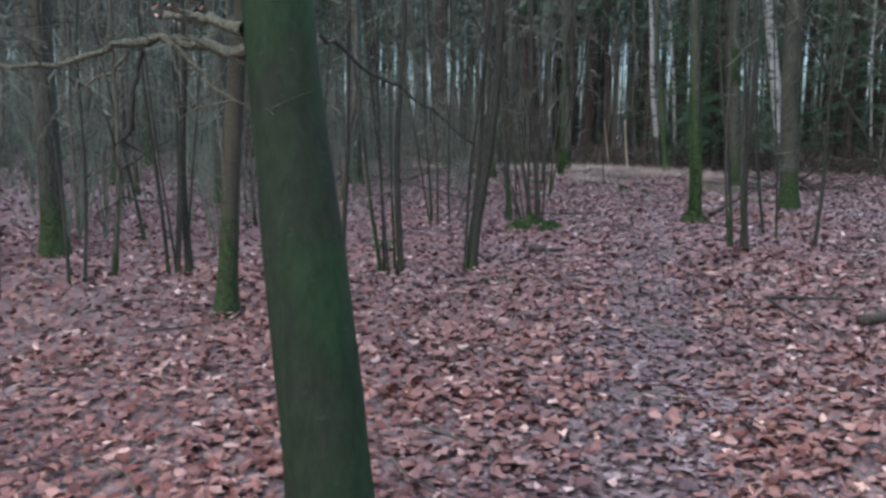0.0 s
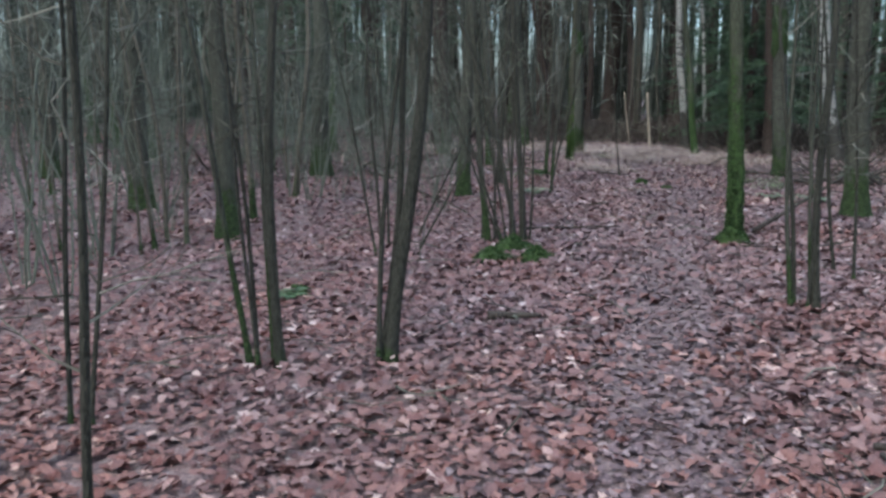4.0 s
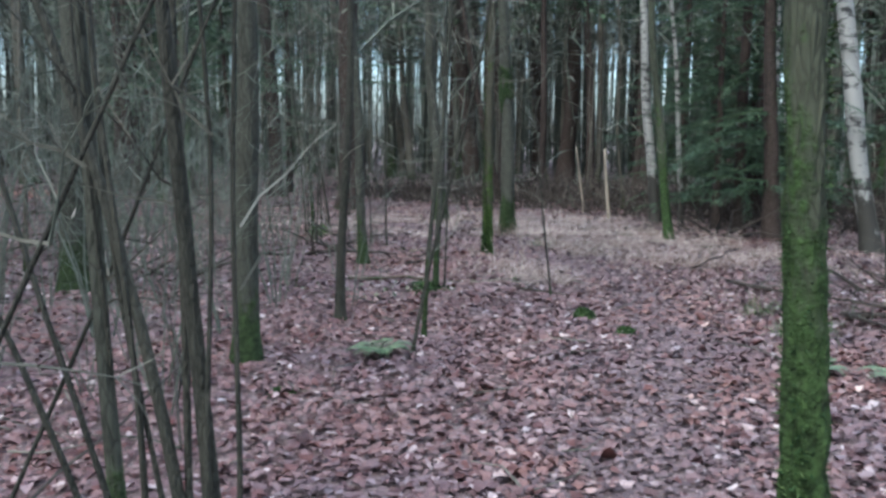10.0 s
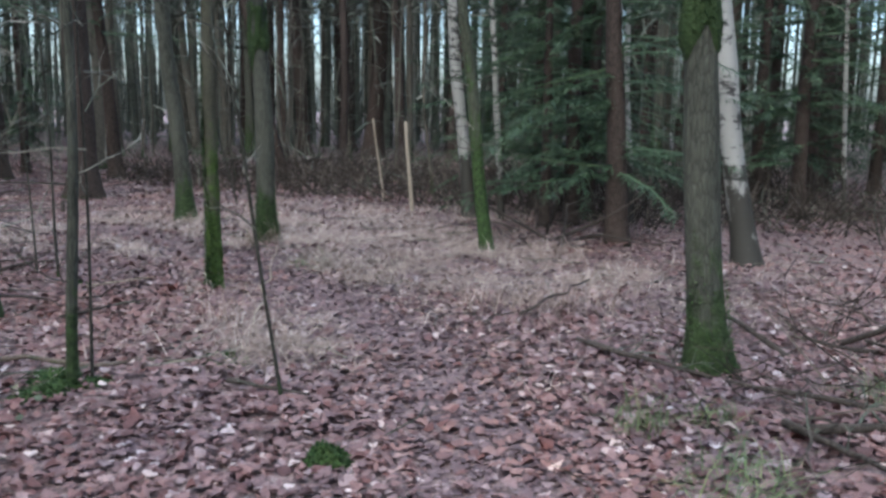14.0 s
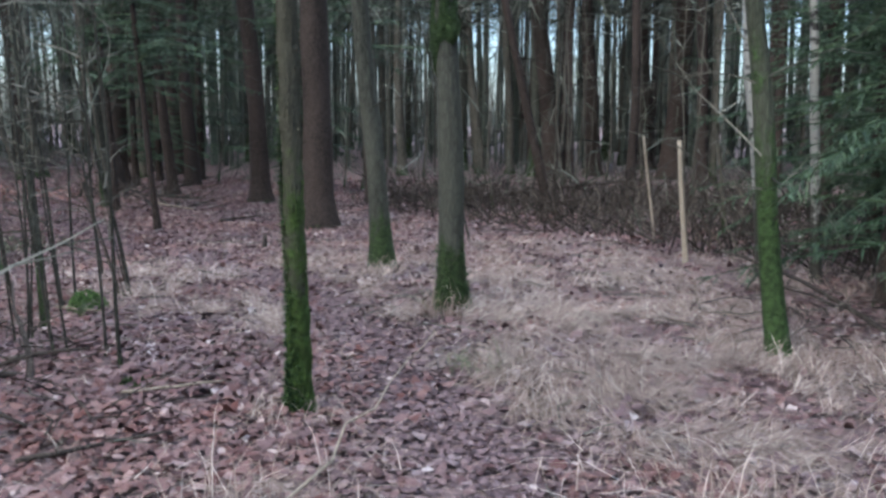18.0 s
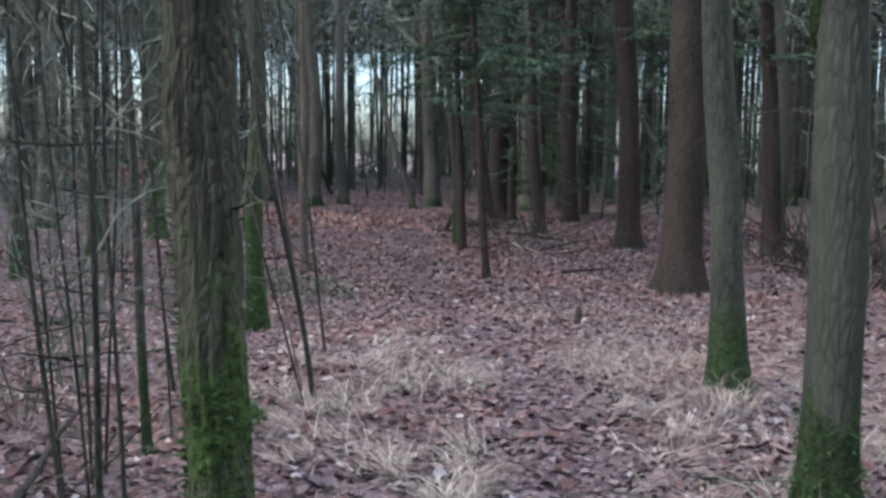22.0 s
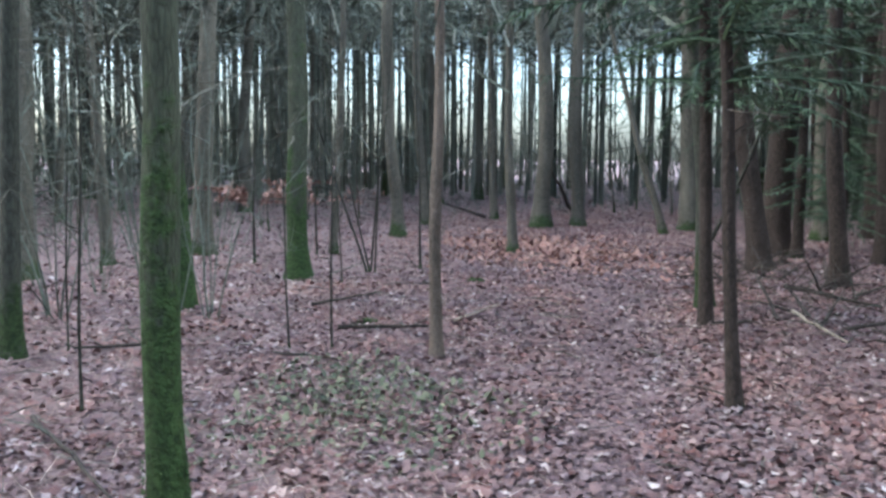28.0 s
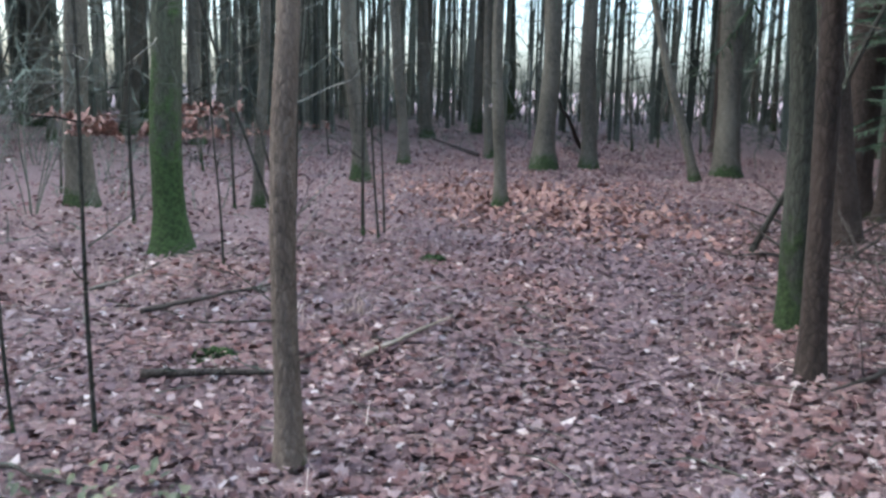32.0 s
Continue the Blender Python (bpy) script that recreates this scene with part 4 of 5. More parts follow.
pine(-3.96, 25.45, 0.236, 0.011, 0.007)
sap(-0.53, 18.40, 0.018, -0.044, -0.026)
pine(-16.15, 35.82, 0.223, 0.011, 0.007)
pine(-14.00, 31.32, 0.262, 0.042, 0.025)
pinel(-7.08, 28.22, 0.190, -0.030, -0.046)
pine(-1.38, 38.68, 0.299, 0.028, 0.010)
pine(-4.77, 38.90, 0.299, -0.078, -0.039)
pine(-3.73, 39.42, 0.232, -0.047, -0.024)
pine(-3.18, 43.79, 0.285, -0.040, -0.020)
pine(-0.26, 36.70, 0.154, -0.050, -0.025)
oak(-7.14, 39.11, 0.149, -0.071, -0.042)
oak(-6.39, 39.62, 0.133, -0.019, -0.011)
oak(-9.21, 37.88, 0.149, -0.011, -0.006)
sapc(-6.03, 24.40, 0.052, -0.037, -0.058)
sapc(-8.27, 25.79, 0.070, -0.026, -0.041)
pine(-12.04, 31.92, 0.177, -0.016, -0.016)
oak(-16.11, 34.32, 0.166, -0.001, -0.001)
mossf(-4.88, 20.85, 0.085, -0.008, -0.035, BARK_GREEN)
sap(-2.01, 19.29, 0.021, -0.066, -0.066)
sap(-1.08, 18.40, 0.015, -0.039, -0.040)
oak(-6.73, 31.76, 0.166, -0.038, -0.038)
pine(-1.40, 28.31, 0.083, -0.162, -0.163)
oak(-8.51, 42.08, 0.149, -0.078, -0.079)
hazelp(-1.95, 19.79, 0.016, -0.086, -0.133)
sapm(-1.74, 18.91, 0.024, -0.023, -0.036)
sap(-1.88, 19.05, 0.010, -0.021, -0.033)
oak(-18.82, 32.91, 0.232, -0.017, -0.026)
leanr(-17.91, 31.61, 0.102, -0.160, -0.247)
oak(-20.31, 30.71, 0.166, -0.009, -0.014)
pinel(-5.15, 29.15, 0.139, -0.042, -0.065)
oak(-13.70, 19.06, 0.204, 0.006, 0.016)
oak(-30.00, 21.70, 0.296, 0.012, 0.032)
pinel(-10.11, 29.14, 0.114, -0.022, -0.060)
pine(-17.52, 37.27, 0.280, -0.022, -0.060)
sapp(-8.11, 23.01, 0.057, -0.021, -0.009)
mossy(-10.69, 21.07, 0.115, -0.020, -0.012)
oakm(-8.85, 19.71, 0.085, 0.008, 0.025)
oak(-16.07, 21.55, 0.165, 0.003, 0.010)
mossy(-12.68, 22.59, 0.150, -0.007, -0.029)
oak(-18.73, 25.66, 0.143, -0.013, -0.037)
oak(-15.46, 26.87, 0.091, -0.011, -0.032)
oak(-23.21, 29.66, 0.109, -0.018, -0.053)
pine(-21.56, 39.26, 0.232, -0.018, -0.054)
oak(-15.04, 20.11, 0.085, -0.004, -0.012)
oak(-24.43, 18.55, 0.105, 0.009, 0.026)
sap(-8.61, 22.23, 0.017, 0.007, 0.020)
sap(-8.75, 21.89, 0.014, -0.012, -0.036)
sap(-7.06, 20.35, 0.018, 0.008, 0.022)
oak(-15.66, 23.66, 0.072, 0.008, 0.026)
oak(-21.96, 27.28, 0.118, -0.009, -0.030)
oak(-28.84, 29.84, 0.182, -0.024, -0.075)
oakm(-9.17, 26.43, 0.092, -0.022, -0.069)
pinel(-11.90, 29.34, 0.164, -0.034, -0.106)
pine(-23.49, 36.24, 0.300, -0.026, -0.081)
oak(-27.04, 23.31, 0.184, 0.010, 0.030)
oak(-33.47, 18.81, 0.241, 0.017, 0.052)
sap(-11.80, 22.98, 0.016, -0.009, -0.028)
sap(-13.37, 24.73, 0.018, -0.017, -0.052)
sap(0.60, 11.19, 0.015, 0.438, 0.111)
sap(5.70, 11.99, 0.031, -0.619, -0.133)
sap(0.90, 10.33, 0.015, 0.498, 0.153)
sap(-11.76, 28.10, 0.054, 0.369, 0.219)
sap(-1.10, 24.41, 0.023, -0.202, -0.072)
sap(-1.57, 18.63, 0.012, 0.034, 0.027)
sap(-0.80, 18.52, 0.013, -0.021, -0.016)
sap(-2.03, 19.42, 0.016, -0.001, -0.000)
sap(-2.76, 20.36, 0.017, -0.093, -0.074)
sap(-1.06, 18.49, 0.009, -0.069, -0.055)
sap(-1.51, 18.51, 0.010, -0.042, -0.056)
sap(-2.54, 19.31, 0.017, -0.058, -0.078)
sap(-1.58, 18.69, 0.008, 0.019, 0.026)
sap(-1.49, 18.59, 0.009, -0.006, -0.007)
sap(-13.12, 23.63, 0.028, -0.103, -0.306)
sap(-13.11, 23.67, 0.024, 0.028, 0.082)
sap(-13.49, 24.54, 0.029, -0.013, -0.038)
sap(-13.20, 23.70, 0.024, -0.079, -0.243)
sap(-13.19, 23.75, 0.024, 0.010, 0.030)
sap(-13.13, 24.61, 0.021, -0.019, -0.057)
sap(-9.10, 20.09, 0.014, 0.008, 0.024)
oak(-21.91, 30.50, 0.105, -0.003, -0.009)
oak(-20.42, 29.77, 0.208, -0.009, -0.027)

# the birches by the pale stakes
birch(2.40, 22.90, 0.085, -0.10, -0.02)
birch(2.78, 23.10, 0.045, -0.09, -0.02)
for bx, by, br, bl in ((4.39, 22.94, 0.045, -0.06), (7.19, 23.57, 0.035, -0.04), (8.12, 23.35, 0.035, -0.03), (4.06, 21.64, 0.035, -0.03)):
    birch(bx, by, br, bl, 0.0)


def big_beech():
    """The smooth green trunk close to the start, with two crooked boughs and a dark twig."""
    rng = random.Random(7)
    root = thing("beech_tree", 2.457, 3.508, "smooth beech trunk, green with algae, with crooked mossy boughs", "tree")
    lx, ly = -0.166, 0.162
    part("trunk", stem_mesh(rng, "trunk", 11.0, 0.129, lx, ly, BEECH, 28, 60, 0.35, 0.006, top=0.3), root)
    crown_on(root, CROWNS[0], 1.0, 40, lx, ly, 1.0)
    right, ahead = Vector((0.96, 0.28, 0)), Vector((-0.28, 0.96, 0))

    def bough(points, depth, thick, mat, label, twigs):
        """A crooked bough through a few joints, given as metres to the right of the trunk and up."""
        V, F, pts = [], [], []
        joints = [right * u + ahead * depth(u) + Vector((0, 0, z)) for u, z in points]
        for p, q in zip(joints, joints[1:]):
            pts += [p.lerp(q, k / 3) + Vector((rng.uniform(-1, 1), rng.uniform(-1, 1), rng.uniform(-1, 1))) * 0.009 for k in range(3)]
        pts.append(joints[-1])
        n = len(pts) - 1
        limb(V, F, pts, [thick * (1 - 0.65 * i / n) * rng.uniform(0.85, 1.2) for i in range(n + 1)], 8)
        for _ in range(twigs):
            i = rng.randint(3, n)
            spray(rng, V, F, pts[i], (rng.uniform(-1, 1), rng.uniform(-1, 1), rng.uniform(-0.5, 0.6)), rng.uniform(0.1, 0.3), 0.004, 1, 4, 0.3, -0.02, 2)
        part("branch", made("branch", V, F, mat), root, label)

    level = lambda u: 0.24 - 0.25 * u  # noqa: E731
    bough([(-0.32, 1.57), (-0.4, 1.58), (-0.5, 1.6), (-0.58, 1.61), (-0.67, 1.59), (-0.75, 1.59), (-0.84, 1.56), (-0.99, 1.53), (-1.34, 1.55)], level, 0.019, BARK_BOUGH, "crooked mossy bough", 6)
    bough([(-0.32, 1.63), (-0.41, 1.66), (-0.48, 1.67), (-0.58, 1.67)], level, 0.020, BARK_BOUGH, "short mossy bough", 4)
    spots = [right * rng.uniform(-0.62, -0.46) + ahead * (0.38 + rng.uniform(-0.05, 0.05)) + Vector((0, 0, 1.665 + rng.uniform(-0.02, 0.02))) for _ in range(9)]
    sx, sy = np.array([p.x for p in spots]) + root.location.x, np.array([p.y for p in spots]) + root.location.y
    v = leaves(np.random.default_rng(4), sx, sy, 0.034, 0.6, 0.02)
    v[:, :, 2] += (np.array([p.z for p in spots]) + root.location.z - rise(sx, sy))[:, None]
    ob = islands("dry_foliage", v, 8, LEAF_FACES, LEAF_ORANGE, "few dry reddish leaves on the bough", "leaves")
    ob.parent, ob.matrix_parent_inverse = root, root.matrix_basis.inverted()
    del ob["category"]
    bough([(-0.55, 1.6), (-0.46, 1.53), (-0.41, 1.46), (-0.3, 1.41)], level, 0.008, BARK_BOUGH, "pale drooping twig", 2)
    bough([(-0.64, 1.58), (-0.67, 1.46), (-0.675, 1.35), (-0.74, 1.285), (-0.725, 1.2), (-0.71, 1.11)], level, 0.009, BARK_YOUNG, "dark hanging twig", 5)
    bough([(-0.69, 1.57), (-0.75, 1.51), (-0.87, 1.45)], level, 0.007, BARK_BOUGH, "pale side twig", 2)
    bough([(-0.08, 1.6), (-0.01, 1.58), (0.02, 1.54), (0.13, 1.48), (0.22, 1.41), (0.36, 1.31)], lambda u: 0.24 + 0.9 * u, 0.007, BARK_YOUNG, "thin dark crooked twig", 3)


big_beech()


# ---- things on the forest floor ----
def log(x, y, x2, y2, r, label, mat=DEADWOOD, name="fallen_branch", lift=0.0, twigs=3, bend=0.08):
    rng = dice()
    root = thing(name, x, y, label, "fallen branch", "fallen branches")
    z0 = float(rise(x, y))
    end = Vector((x2 - x, y2 - y, float(rise(x2, y2)) - z0 + r * 0.7 + 0.045 + lift))
    pts = [Vector((0, 0, r * 0.7 + 0.045)).lerp(end, i / 8) + Vector((rng.uniform(-1, 1), rng.uniform(-1, 1), rng.uniform(-0.2, 0.4))) * bend * end.length * 0.25 * math.sin(math.pi * i / 8) for i in range(9)]
    V, F = [], []
    limb(V, F, pts, [r * (1 - 0.55 * i / 8) * rng.uniform(0.9, 1.1) for i in range(9)], 9, 0.12, rng)
    F.append(tuple(range(8, -1, -1)))
    part("stem", made("stem", V, F, mat), root)
    if twigs:
        V, F = [], []
        for _ in range(twigs):
            i = rng.randint(2, 8)
            spray(rng, V, F, pts[i], (rng.uniform(-1, 1), rng.uniform(-1, 1), rng.uniform(0.0, 0.7)), end.length * rng.uniform(0.15, 0.35), r * 0.3, 1, 4, 0.25, 0, 3)
        tagged(part("twig_spray", made("twig_spray", V, F, TWIG, False), root), kind="stuff")
    return root


def moss_cushion(x, y, r, h, label="bright green moss cushion on the leaf litter", shoots=MOSSLEAF):
    """A lumpy hummock under a pile of tiny moss shoots."""
    rng = dice()
    root = thing("moss_cushion", x, y, label, "moss", "moss cushions")
    V, F, n, m = [], [], 14, 6
    for i in range(m + 1):
        for k in range(n):
            a, s = 6.2832 * k / n, i / m
            q = r * math.cos(s * 1.5) * (1 + 0.25 * math.sin(3 * a + x) + 0.12 * math.sin(5 * a))
            V.append((q * math.cos(a), q * math.sin(a), h * math.sin(s * 1.5) * (1 + 0.2 * math.sin(2 * a + y)) - 0.02))
    for i in range(m):
        for k in range(n):
            F.append((i * n + k, i * n + (k + 1) % n, (i + 1) * n + (k + 1) % n, (i + 1) * n + k))
    F.append(tuple(m * n + k for k in range(n)))
    part("hummock", made("hummock", V, F, MOSS), root)
    V, F = [], []
    for _ in range(int(1500 * r / 0.2)):
        a, s = rng.uniform(0, 6.2832), rng.random() ** 0.6 * 1.5
        q = r * math.sin(s) * (1 + 0.25 * math.sin(3 * a + x) + 0.12 * math.sin(5 * a))
        p = Vector((q * math.cos(a), q * math.sin(a), h * math.cos(s) * (1 + 0.2 * math.sin(2 * a + y)) - 0.02))
        d = (p.normalized() + Vector((rng.uniform(-0.7, 0.7), rng.uniform(-0.7, 0.7), rng.uniform(0, 0.8)))).normalized() * rng.uniform(0.012, 0.03)
        w = Vector((rng.uniform(-1, 1), rng.uniform(-1, 1), 0)).normalized() * 0.006
        i = len(V)
        V.extend([tuple(p - w), tuple(p + w), tuple(p + d)])
        F.append((i, i + 1, i + 2))
    tagged(part("moss_surface", made("moss_surface", V, F, shoots, False), root), kind="stuff")
    return root


def fern(x, y, fronds, length, label="low green fern with arching fronds"):
    rng = dice()
    root = thing("fern", x, y, label, "fern", "ferns")
    for k in range(fronds):
        a = 6.2832 * k / fronds + rng.uniform(-0.3, 0.3)
        ln = length * rng.uniform(0.7, 1.1)
        V, F = [], []
        for i in range(13):
            s = i / 12
            c = Vector((math.cos(a) * ln * s, math.sin(a) * ln * s, ln * (0.55 * math.sin(2.3 * s) - 0.12 * s) * 0.8 + 0.01))
            side = Vector((-math.sin(a), math.cos(a), 0))
            w = 0.24 * ln * math.sin(math.pi * (0.12 + 0.86 * s)) + 0.006
            for sgn in (-1, 1):
                n = len(V)
                out = c + side * (sgn * w) + Vector((math.cos(a), math.sin(a), -0.25)) * (0.35 * w)
                d = Vector((math.cos(a), math.sin(a), 0)) * 0.012
                V.extend([tuple(c - d), tuple(c + d), tuple(out), tuple(c.lerp(out, 0.5) - d * 1.3)])
                F.append((n, n + 1, n + 2, n + 3))
        part("frond", made("frond", V, F, FERN, False), root)
    return root


def stake(x, y, height, r, lx, ly, label):
    rng = dice()
    root = thing("dead_stake", x, y, label, "dead stem", "pale dead stems")
    part("stem", stem_mesh(rng, "stem", height, r, lx, ly, PALEWOOD, 9, 10, 0.1, 0.012, 0.1, 0.75), root)
    return root


stake(1.58, 23.56, 1.22, 0.027, -0.08, -0.02, "pale barkless dead stem standing in dry grass")
stake(0.96, 25.12, 1.25, 0.017, -0.12, -0.03, "thin pale barkless dead stem leaning beside another")
log(2.03, 8.34, 2.31, 8.42, 0.026, "short dark rotten branch on the leaf litter", twigs=1)
log(3.79, 7.27, 4.32, 7.38, 0.016, "thin crooked fallen branch on the leaves")
log(3.81, 7.21, 3.97, 6.66, 0.012, "thin dark fallen stick on the leaves", twigs=0)
log(4.27, 6.75, 4.83, 7.24, 0.035, "rotten dark fallen branch beside the path")
log(3.48, 11.84, 4.26, 12.73, 0.022, "long dead branch propped up beside a mossy tree", lift=0.38, twigs=5)
log(1.51, 11.54, 2.34, 11.74, 0.013, "thin fallen branch lying across the leaves", twigs=2)
log(0.91, 10.38, -0.11, 13.83, 0.010, "thin leaning stick by a hazel clump", lift=0.1, twigs=1)
log(-1.86, 15.76, 0.81, 12.06, 0.016, "thin fallen branch under hazel stems", lift=0.05, twigs=3)
log(4.14, 15.80, 5.11, 15.95, 0.024, "dark rotten fallen branch in grass", twigs=6)
log(4.08, 15.88, 4.33, 15.39, 0.022, "fallen dead branch with twigs", twigs=4)
log(3.33, 17.01, 3.91, 16.48, 0.018, "fallen dead branch among dead grass", twigs=4)
log(1.53, 16.14, 1.96, 16.02, 0.012, "thin dark stick on the leaves", twigs=1)
log(-9.23, 22.41, -9.06, 23.25, 0.024, "short dark log lying against a slender tree", twigs=2)
log(-9.26, 23.58, -9.82, 24.30, 0.015, "forked pale fallen stick on the leaves", PALEWOOD, twigs=3)
log(-9.41, 23.35, -9.17, 23.13, 0.010, "small fallen stick on the leaves", twigs=1)
log(-10.47, 22.38, -11.00, 23.28, 0.020, "long thin fallen branch on the leaves", twigs=2)
log(-6.16, 18.40, -5.65, 19.08, 0.028, "long dark fallen branch on the leaf litter", twigs=3)
log(-5.50, 19.19, -5.57, 19.86, 0.026, "long dark fallen branch on the leaf litter", twigs=3)
log(-2.05, 19.26, -1.60, 19.28, 0.008, "pale thin stick on the leaf litter", PALEWOOD, twigs=0)
log(-5.67, 25.34, -5.45, 26.04, 0.022, "fallen branch under the conifers", twigs=3)
log(-9.93, 28.13, -8.39, 28.06, 0.03, "fallen branch with twigs under the conifers", twigs=6)
log(-8.54, 27.02, -7.12, 26.39, 0.018, "pale fallen branch under the conifers", PALEWOOD, twigs=4)
log(-9.03, 21.00, -8.91, 20.15, 0.022, "thin fallen branch on the leaves", twigs=3)
log(-6.88, 20.10, -5.51, 20.63, 0.016, "thin fallen branch on the leaves", twigs=1)
log(-23.20, 29.41, -23.72, 28.44, 0.05, "fallen bough lying on far leaves", lift=0.3, twigs=5)
log(-24.52, 32.67, -23.24, 31.31, 0.06, "leaning dead bough by far trees", lift=1.3, twigs=2)
log(-3.40, 29.75, -0.42, 29.34, 0.05, "fallen conifer bough in the brush", lift=0.4, twigs=8)
log(-4.55, 31.48, -1.90, 26.78, 0.03, "fallen stem leaning in the brush", lift=0.5, twigs=6)
log(1.37, 17.09, 0.90, 19.34, 0.007, "thin pale broken stem leaning over grass", PALEWOOD, lift=0.10, twigs=0)
log(2.95, 17.55, 3.40, 17.72, 0.011, "dark bent stick standing out of dead grass", lift=0.20, twigs=1, bend=0.3)
log(-3.79, 18.92, -3.42, 19.95, 0.012, "long thin fallen branch on the leaf litter", twigs=4, bend=0.12)
log(-3.08, 19.40, -3.49, 19.68, 0.008, "thin dark fallen stick on the leaves", twigs=1)
log(3.28, 17.07, 3.56, 16.78, 0.013, "dark dead branch with twigs in the leaves", twigs=3, bend=0.15)
log(-8.44, 21.69, -8.02, 22.24, 0.014, "dark fallen branch on the leaf litter", twigs=3)
log(0.09, 17.24, 0.45, 17.71, 0.012, "thin dark stick lying on the leaves", twigs=2)
log(-0.11, 17.98, 0.24, 18.31, 0.010, "pale thin stick on the leaves", PALEWOOD, twigs=0)

log(-0.15, 16.28, 1.35, 16.45, 0.017, "thin mossy fallen stem lying in dead grass", BARK_PALE, twigs=2, bend=0.2, lift=-0.03)

moss_cushion(1.54, 10.26, 0.17, 0.10, "dark green moss mound under a hazel clump")
moss_cushion(1.87, 10.36, 0.15, 0.11, "dark green moss mound under a hazel clump")
moss_cushion(1.61, 10.66, 0.17, 0.13, "dark green moss mound under a hazel clump")
moss_cushion(3.31, 11.53, 0.14, 0.15, "green moss swelling at the foot of a tree")
moss_cushion(0.55, 9.00, 0.10, 0.06)
moss_cushion(2.17, 15.41, 0.09, 0.09, "green moss cap on a small stump")
moss_cushion(2.53, 15.01, 0.08, 0.05, "pale green moss patch on the leaf litter")
moss_cushion(-1.86, 19.36, 0.13, 0.15, "bright green mossy stone in the leaf litter", MOSSLEAF_BRIGHT)
moss_cushion(1.39, 16.54, 0.16, 0.05, "flat green moss patch under dead grass")
moss_cushion(0.69, 16.13, 0.22, 0.07, "long low green moss patch on the leaf litter")
moss_cushion(0.80, 13.05, 0.09, 0.04)
moss_cushion(-11.97, 24.85, 0.12, 0.07, "green moss on a low stump")
moss_cushion(-9.63, 22.77, 0.12, 0.06, "dull green moss patch beside a log")
moss_cushion(-0.26, 18.22, 0.09, 0.04)
fern(1.05, 13.91, 9, 0.24)
fern(0.57, 8.82, 6, 0.15)
fern(3.72, 14.31, 7, 0.2)
fern(4.16, 14.23, 7, 0.24)
tuft(3.46, 15.92, GREEN_GRASS, "green tuft of long grass beside the path", 90, 0.26)
tuft(3.75, 15.31, GREEN_GRASS, "arching tuft of green and yellow grass", 170, 0.27, 0.24, 0.5)
tuft(4.81, 16.29, GREEN_GRASS, "broad drooping tuft of green grass", 200, 0.30, 0.26, 0.5)
tuft(3.80, 15.98, GREEN_GRASS, "small tuft of green grass by dead twigs", 70, 0.22, 0.12, 0.6)
tuft(0.42, 20.33, GREEN_GRASS, "few long green blades at the foot of a mossy tree", 22, 0.42, 0.06, 1.1)
tuft(1.22, 19.19, GREEN_GRASS, "low green tuft in the dead grass", 90, 0.20, 0.16, 0.5)
tuft(1.10, 17.31, STRAW, "sparse upright stalks of pale dead grass", 40, 0.40, 0.13, 1.0)
tuft(1.72, 16.71, STRAW, "tuft of bleached dead grass by a leaning stem", 150, 0.42, 0.22, 0.5)
tuft(1.47, 16.83, STRAW, "tuft of bleached dead grass in the leaves", 120, 0.40, 0.24, 0.45)
tuft(0.48, 20.33, STRAW, "tuft of pale dead grass at the foot of a mossy tree", 150, 0.40, 0.16, 0.8)
tuft(-0.65, 21.55, STRAW, "tuft of pale dead grass at the foot of a tree", 120, 0.32, 0.16, 0.7)
tuft(-0.70, 21.56, STRAW, "tuft of pale dead grass beside the path", 80, 0.3, 0.2, 0.5)
tuft(-1.87, 20.26, STRAW, "tuft of pale dead grass beside the path", 50, 0.3, 0.12, 0.7)
tuft(2.90, 17.90, STRAW, "bushy tuft of dull dead grass", 240, 0.36, 0.38, 0.8)
tuft(3.29, 17.93, STRAW, "bushy tuft of dull dead grass", 200, 0.34, 0.34, 0.8)
tuft(-10.14, 23.73, STRAW, "small pale tuft of dead grass in the leaves", 60, 0.2, 0.08, 1.0)


def twig_litter():
    """Thin broken twigs strewn over the leaves."""
    rng = random.Random(44)
    V, F, count = [], [], 0
    while count < 900:
        x, y = rng.uniform(-16, 7), rng.uniform(2, 30)
        d = float(off_trail(np.array([x]), np.array([y]))[0])
        if d > 5.5 or d < 0.15:
            continue
        count += 1
        a, ln, k = rng.uniform(0, 6.28), rng.uniform(0.12, 0.55), rng.uniform(0.0025, 0.006)
        pts = [Vector((x, y, 0)), Vector((x + math.cos(a) * ln * 0.5, y + math.sin(a) * ln * 0.5, 0)), Vector((x + math.cos(a + 0.3) * ln, y + math.sin(a + 0.3) * ln, 0))]
        for i, p in enumerate(pts):
            p.z = float(rise(p.x, p.y)) + 0.045 + rng.uniform(-0.01, 0.035) * (i > 0)
        limb(V, F, pts, [k, k * 0.8, k * 0.4], 4, cap=False)
        if ln > 0.3:
            limb(V, F, [pts[1], pts[1] + Vector((rng.uniform(-1, 1), rng.uniform(-1, 1), 0.3)) * ln * 0.3], [k * 0.6, k * 0.3], 3, cap=False)
    tagged(new("twig_litter", made("twig_litter", V, F, SIDE_TWIG, False)), "thin broken twigs strewn over the leaves", "twigs", kind="stuff")


twig_litter()


